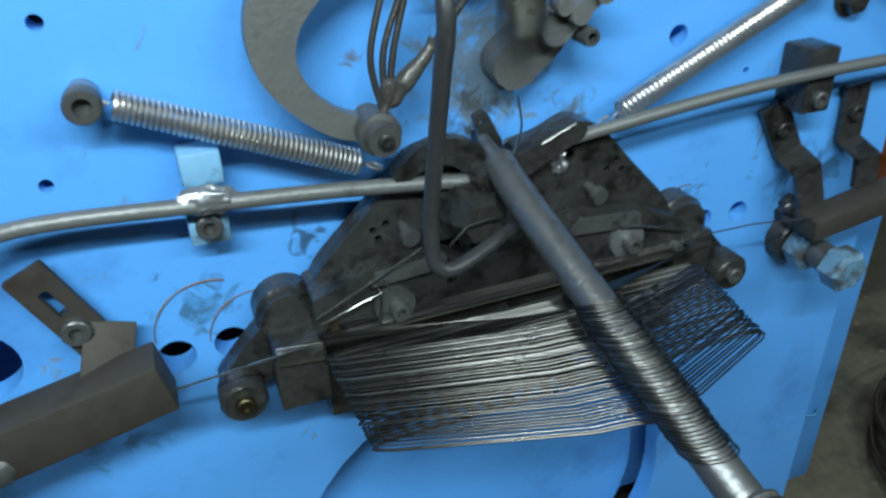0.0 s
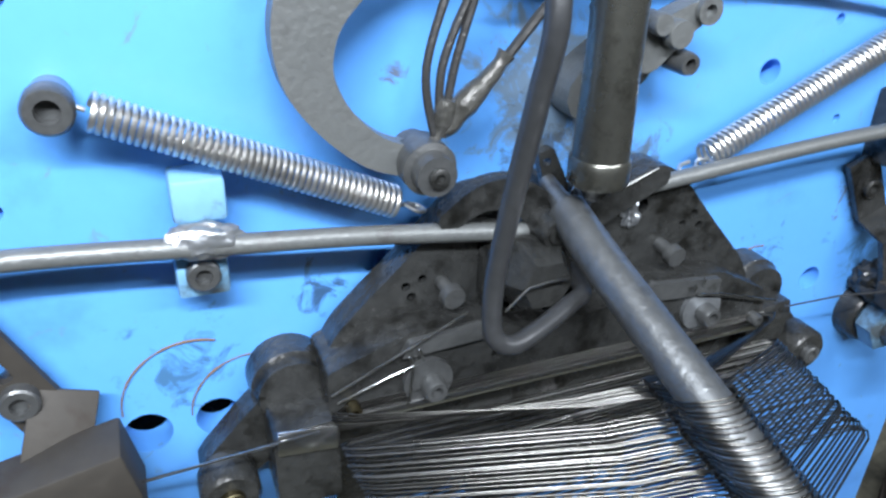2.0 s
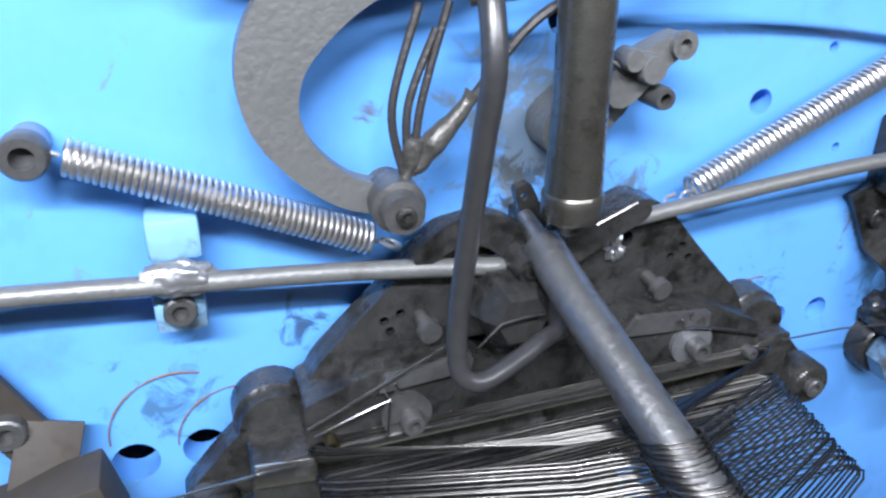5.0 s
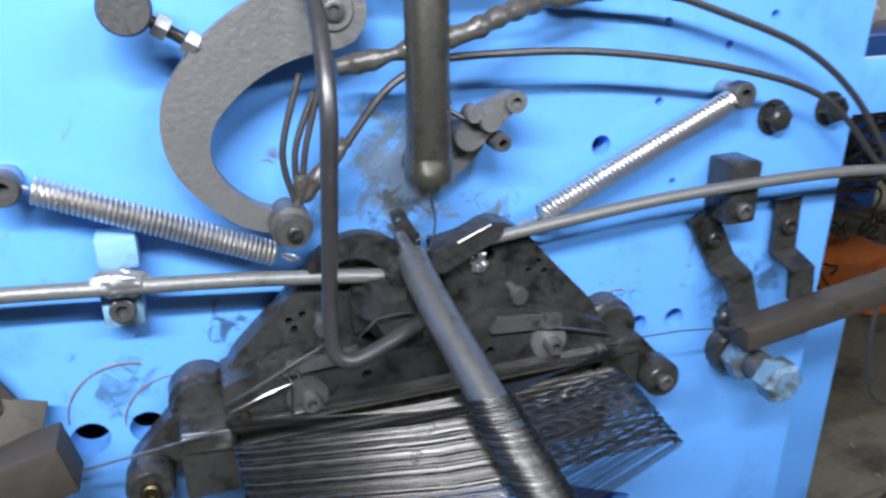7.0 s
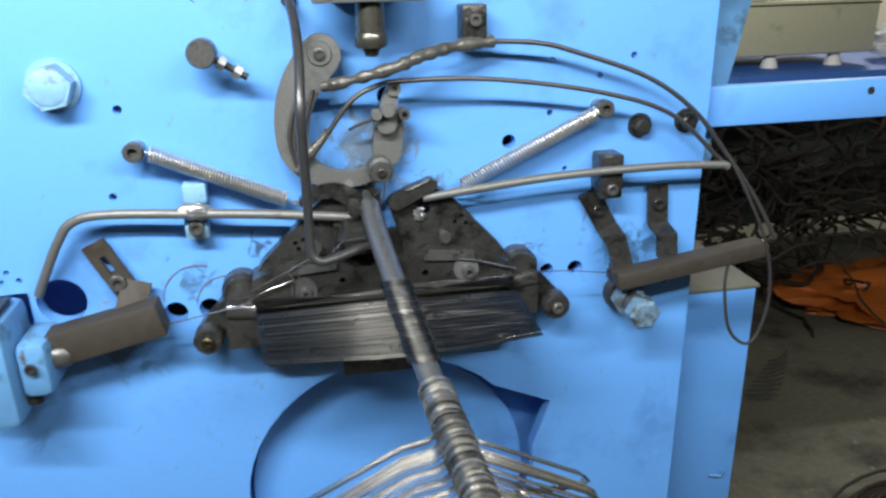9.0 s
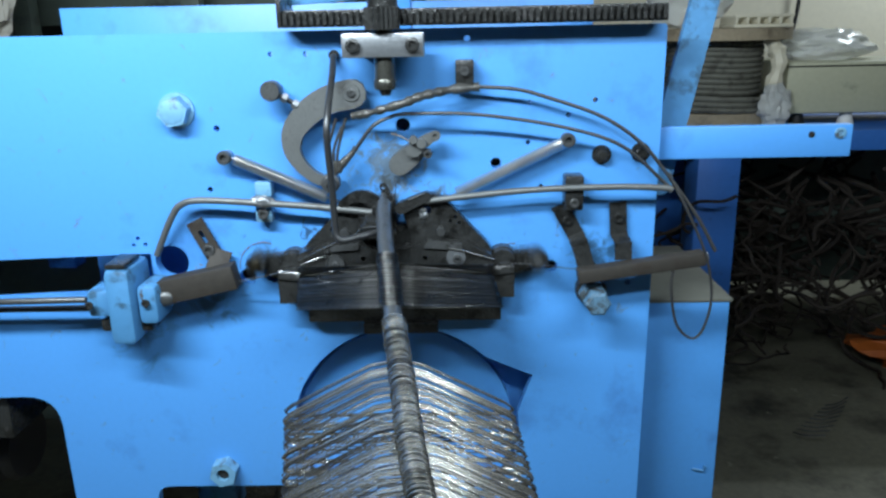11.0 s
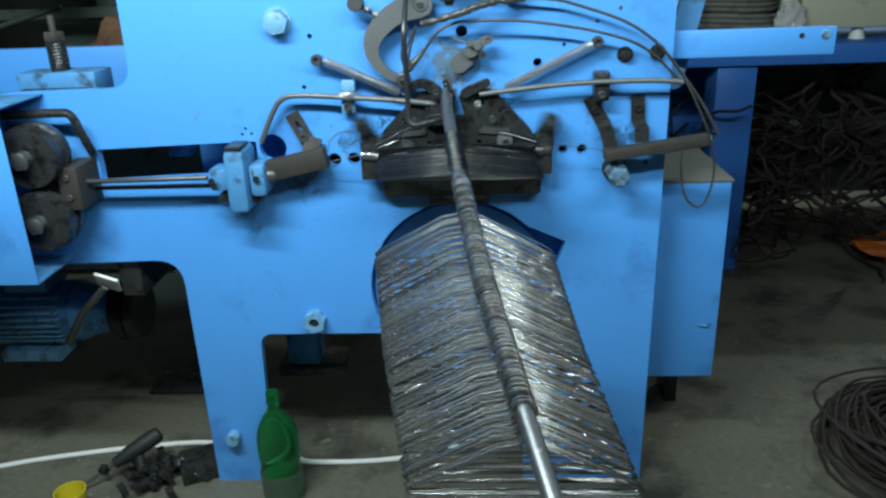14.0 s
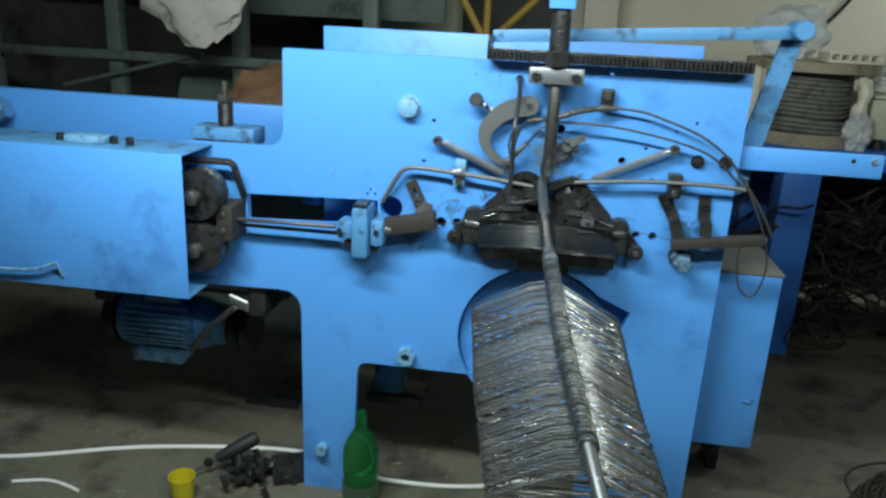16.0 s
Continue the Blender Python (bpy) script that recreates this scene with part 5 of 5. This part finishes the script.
    part("label_band", lathe((x, y, 0.02), (x, y, 0.10), [(0, 0.0595), (1, 0.0605)], 32), dim_pet, b)
    c = thing("yellow_cup", (-1.03, -0.16, 0), "small yellow plastic cup", "cup")
    bm = bmesh.new()
    rings = [(0.0, 0.033), (0.09, 0.043), (0.09, 0.040), (0.006, 0.030)]
    vs = [[bm.verts.new((-1.03 + r * math.cos(2 * math.pi * k / 24), -0.16 + r * math.sin(2 * math.pi * k / 24), z)) for k in range(24)] for z, r in rings]
    for a, d in zip(vs, vs[1:]):
        for k in range(24):
            bm.faces.new((a[k], a[(k + 1) % 24], d[(k + 1) % 24], d[k]))
    bm.faces.new(vs[0][::-1])
    bm.faces.new(vs[-1])
    part("cup_wall", bm, yellow_m, c)
    pts = curve_points([(-2.2, -0.14, 0.008), (-1.755, -0.083, 0.008), (-1.4, 0.05, 0.008), (-1.217, 0.105, 0.008), (-0.95, 0.16, 0.008), (-0.735, 0.177, 0.008), (-0.5, 0.12, 0.008), (-0.383, 0.077, 0.008), (-0.069, 0.112, 0.008), (0.3, 0.3, 0.008)], 8)
    solo("floor_cable", sweep(pts, 0.008, 8), white_plastic, "white electric cable lying across the floor", "cable")
    solo("floor_cable", sweep(curve_points([(-1.62, -0.2, 0.006), (-1.5, -0.17, 0.006), (-1.38, -0.2, 0.006)], 6), 0.006, 8), white_plastic, "short white cable end on the floor", "cable")
    random.seed(41)
    bm = bmesh.new()
    for k in range(26):
        p = Vector((-0.84 + random.gauss(0, 0.07), -0.02 + random.gauss(0, 0.045), 0.018 + random.uniform(0, 0.04)))
        w = random.uniform(0.012, 0.035)
        one = box(-w, w, -0.012, 0.012, -0.01, 0.01, 0.002, None, (random.uniform(0, 90), random.uniform(0, 90), random.uniform(0, 90)))
        bmesh.ops.translate(one, verts=one.verts, vec=p)
        tmp = bpy.data.meshes.new("piece")
        one.to_mesh(tmp)
        one.free()
        bm.from_mesh(tmp)
        bpy.data.meshes.remove(tmp)
    solo("tool_pile", bm, oily, "pile of dark oily scrap and spare parts on the floor", "scrap", kind="stuff")
    tl = thing("hand_drill", (-0.93, 0.02, 0), "dark hand tool lying on the scrap", "tool")
    part("barrel", lathe((-0.98, 0.0, 0.06), (-0.86, 0.07, 0.12), [(0, 0.016), (0.3, 0.024), (0.9, 0.026), (1, 0.02)], 16), black, tl)
    part("bit", sweep([(-1.06, -0.05, 0.02), (-0.97, 0.01, 0.065)], 0.005, 8), iron, tl)
    part("grip", sweep([(-0.92, 0.035, 0.085), (-0.90, 0.0, 0.02)], 0.014, 10), black, tl)
    solo("floor_plate", box(-1.08, -0.86, 0.48, 0.62, 0, 0.012, 0.002), oily, "thin oily steel plate on the floor", "plate")
    solo("iron_block", box(-0.80, -0.62, 0.0, 0.12, 0, 0.05, 0.004, turn=(0, 0, 25)), oily, "dark steel offcut on the floor", "offcut")
    # fixtures added out of view to carry the assumed lamps
    for x, y, z, tn, tilt, size in LAMP_SPOTS:
        f = thing("assumed_tube_fixture", (x, y, 3.4), "white batten light hung from the ceiling, added out of view", "light", "batten lights")
        bm = box(-size / 2 - 0.04, size / 2 + 0.04, -0.04, 0.04, 0.02, 0.06, 0.004)
        bmesh.ops.transform(bm, verts=bm.verts, matrix=pose(x, y, z, tilt, 0, tn))
        part("batten", bm, white_plastic, f)
        for d in (-0.4 * size, 0.4 * size):
            q = pose(x, y, z, tilt, 0, tn) @ Vector((d, 0, 0.05))
            part("rod", rod(q, (q.x, q.y, 3.4), 0.005, 8), iron, f)


def blob(at, size, seed, rough):
    """A crumpled soft shape."""
    bm = bmesh.new()
    bmesh.ops.create_icosphere(bm, subdivisions=4, radius=1)
    off = Vector((seed * 7.3, seed * 3.1, seed))
    for v in bm.verts:
        n = v.co.normalized()
        k = 1 + rough * noise.fractal(n * 1.6 + off, 0.8, 2.1, 4) + 0.25 * rough * abs(noise.noise(n * 6 + off))
        v.co = Vector((at[0] + n.x * k * size[0], at[1] + n.y * k * size[1], at[2] + max(n.z, -0.9) * k * size[2]))
    return bm


LAMP_SPOTS = [row[:4] + row[5:] for row in LAMPS]
room()
machine_body()
bolts_on_plate()
springs()
guides()
cables()
forming_head()
bent_tube()
CRANK = crank_plate()
LEVER = swing_lever()
stop_screw()
ARM_A, ARM_B = bend_arm(-1), bend_arm(1)
PLUNGER = plunger()
RACK = gear_rack()
ROCKER = rocker_arm()
plunger_guide()
wire_feed()
motor()
right_side()
delivery_rod()
hangers()
background()

# ---------------------------------------------------------------- what moves
CYCLE, START = 1.595, 1.0


def between(phase, table):
    """A value between the (phase, value) pairs of one machine cycle."""
    phase %= 1.0
    for (a, u), (b, v) in zip(table, table[1:]):
        if a <= phase <= b:
            k = (phase - a) / (b - a)
            return u + (v - u) * k * k * (3 - 2 * k)
    return table[-1][1]


DROP = [(0, 0), (0.335, 0), (0.37, 0.1), (0.405, 0.19), (0.72, 0.192), (0.762, 0.144), (0.82, 0.087), (0.87, 0.02), (0.90, 0), (1, 0)]
SWING = [(0, 40), (0.08, 38), (0.12, 3), (0.14, 0), (0.865, 0), (0.893, 34), (0.94, 39), (1, 40)]
BEND = [(0, 0), (0.05, 0), (0.075, 20), (0.13, 82), (0.18, 170), (0.20, 172), (0.25, 72), (0.31, 8), (0.33, 0), (1, 0)]
TURN = [(0, 44), (0.06, 44), (0.10, 10), (0.12, 0), (0.87, 0), (0.893, 28), (0.95, 42), (1, 44)]
OPEN = [(0, 0.5), (0.05, 1), (0.20, 1), (0.27, 0), (0.95, 0), (1, 0.5)]
SLIDE = [(0, 0), (0.64, 0), (0.70, 0.25), (0.84, 0.25), (0.897, 0.15), (0.95, 0), (1, 0)]


def motions():
    times = [k * 0.05 for k in range(321)]
    rest = {ob: Vector(ob.location) for ob in (LEVER, ARM_A, ARM_B, PLUNGER, RACK, ROCKER, CRANK)}

    def rows(ob, move):
        return [(t, Matrix.Translation(rest[ob]) @ move((t - START) / CYCLE)) for t in times]
    walk(PLUNGER, rows(PLUNGER, lambda p: pose(0, 0, -between(p, DROP))))
    walk(LEVER, rows(LEVER, lambda p: pose(0, 0, 0, 0, -between(p, SWING), 0)))
    walk(ARM_A, rows(ARM_A, lambda p: pose(0, 0, 0, 0, between(p, BEND), 0)))
    walk(ARM_B, rows(ARM_B, lambda p: pose(0, 0, 0, 0, -between(p, BEND), 0)))
    walk(RACK, rows(RACK, lambda p: pose(-between(p, SLIDE), 0, 0)))
    for s, jaw in zip((-1, 1), JAWS):
        walk(jaw, [(t, pose(s * 0.013 * between((t - START) / CYCLE, OPEN), 0, 0.017 * between((t - START) / CYCLE, OPEN))) for t in times])
    walk(CRANK, rows(CRANK, lambda p: pose(0, 0, 0, 0, -between(p, TURN), 0)))
    walk(ROCKER, rows(ROCKER, lambda p: pose(0, 0, 0, 0, -math.degrees(math.asin(between(p, SLIDE) / 0.435)), 0)))


motions()
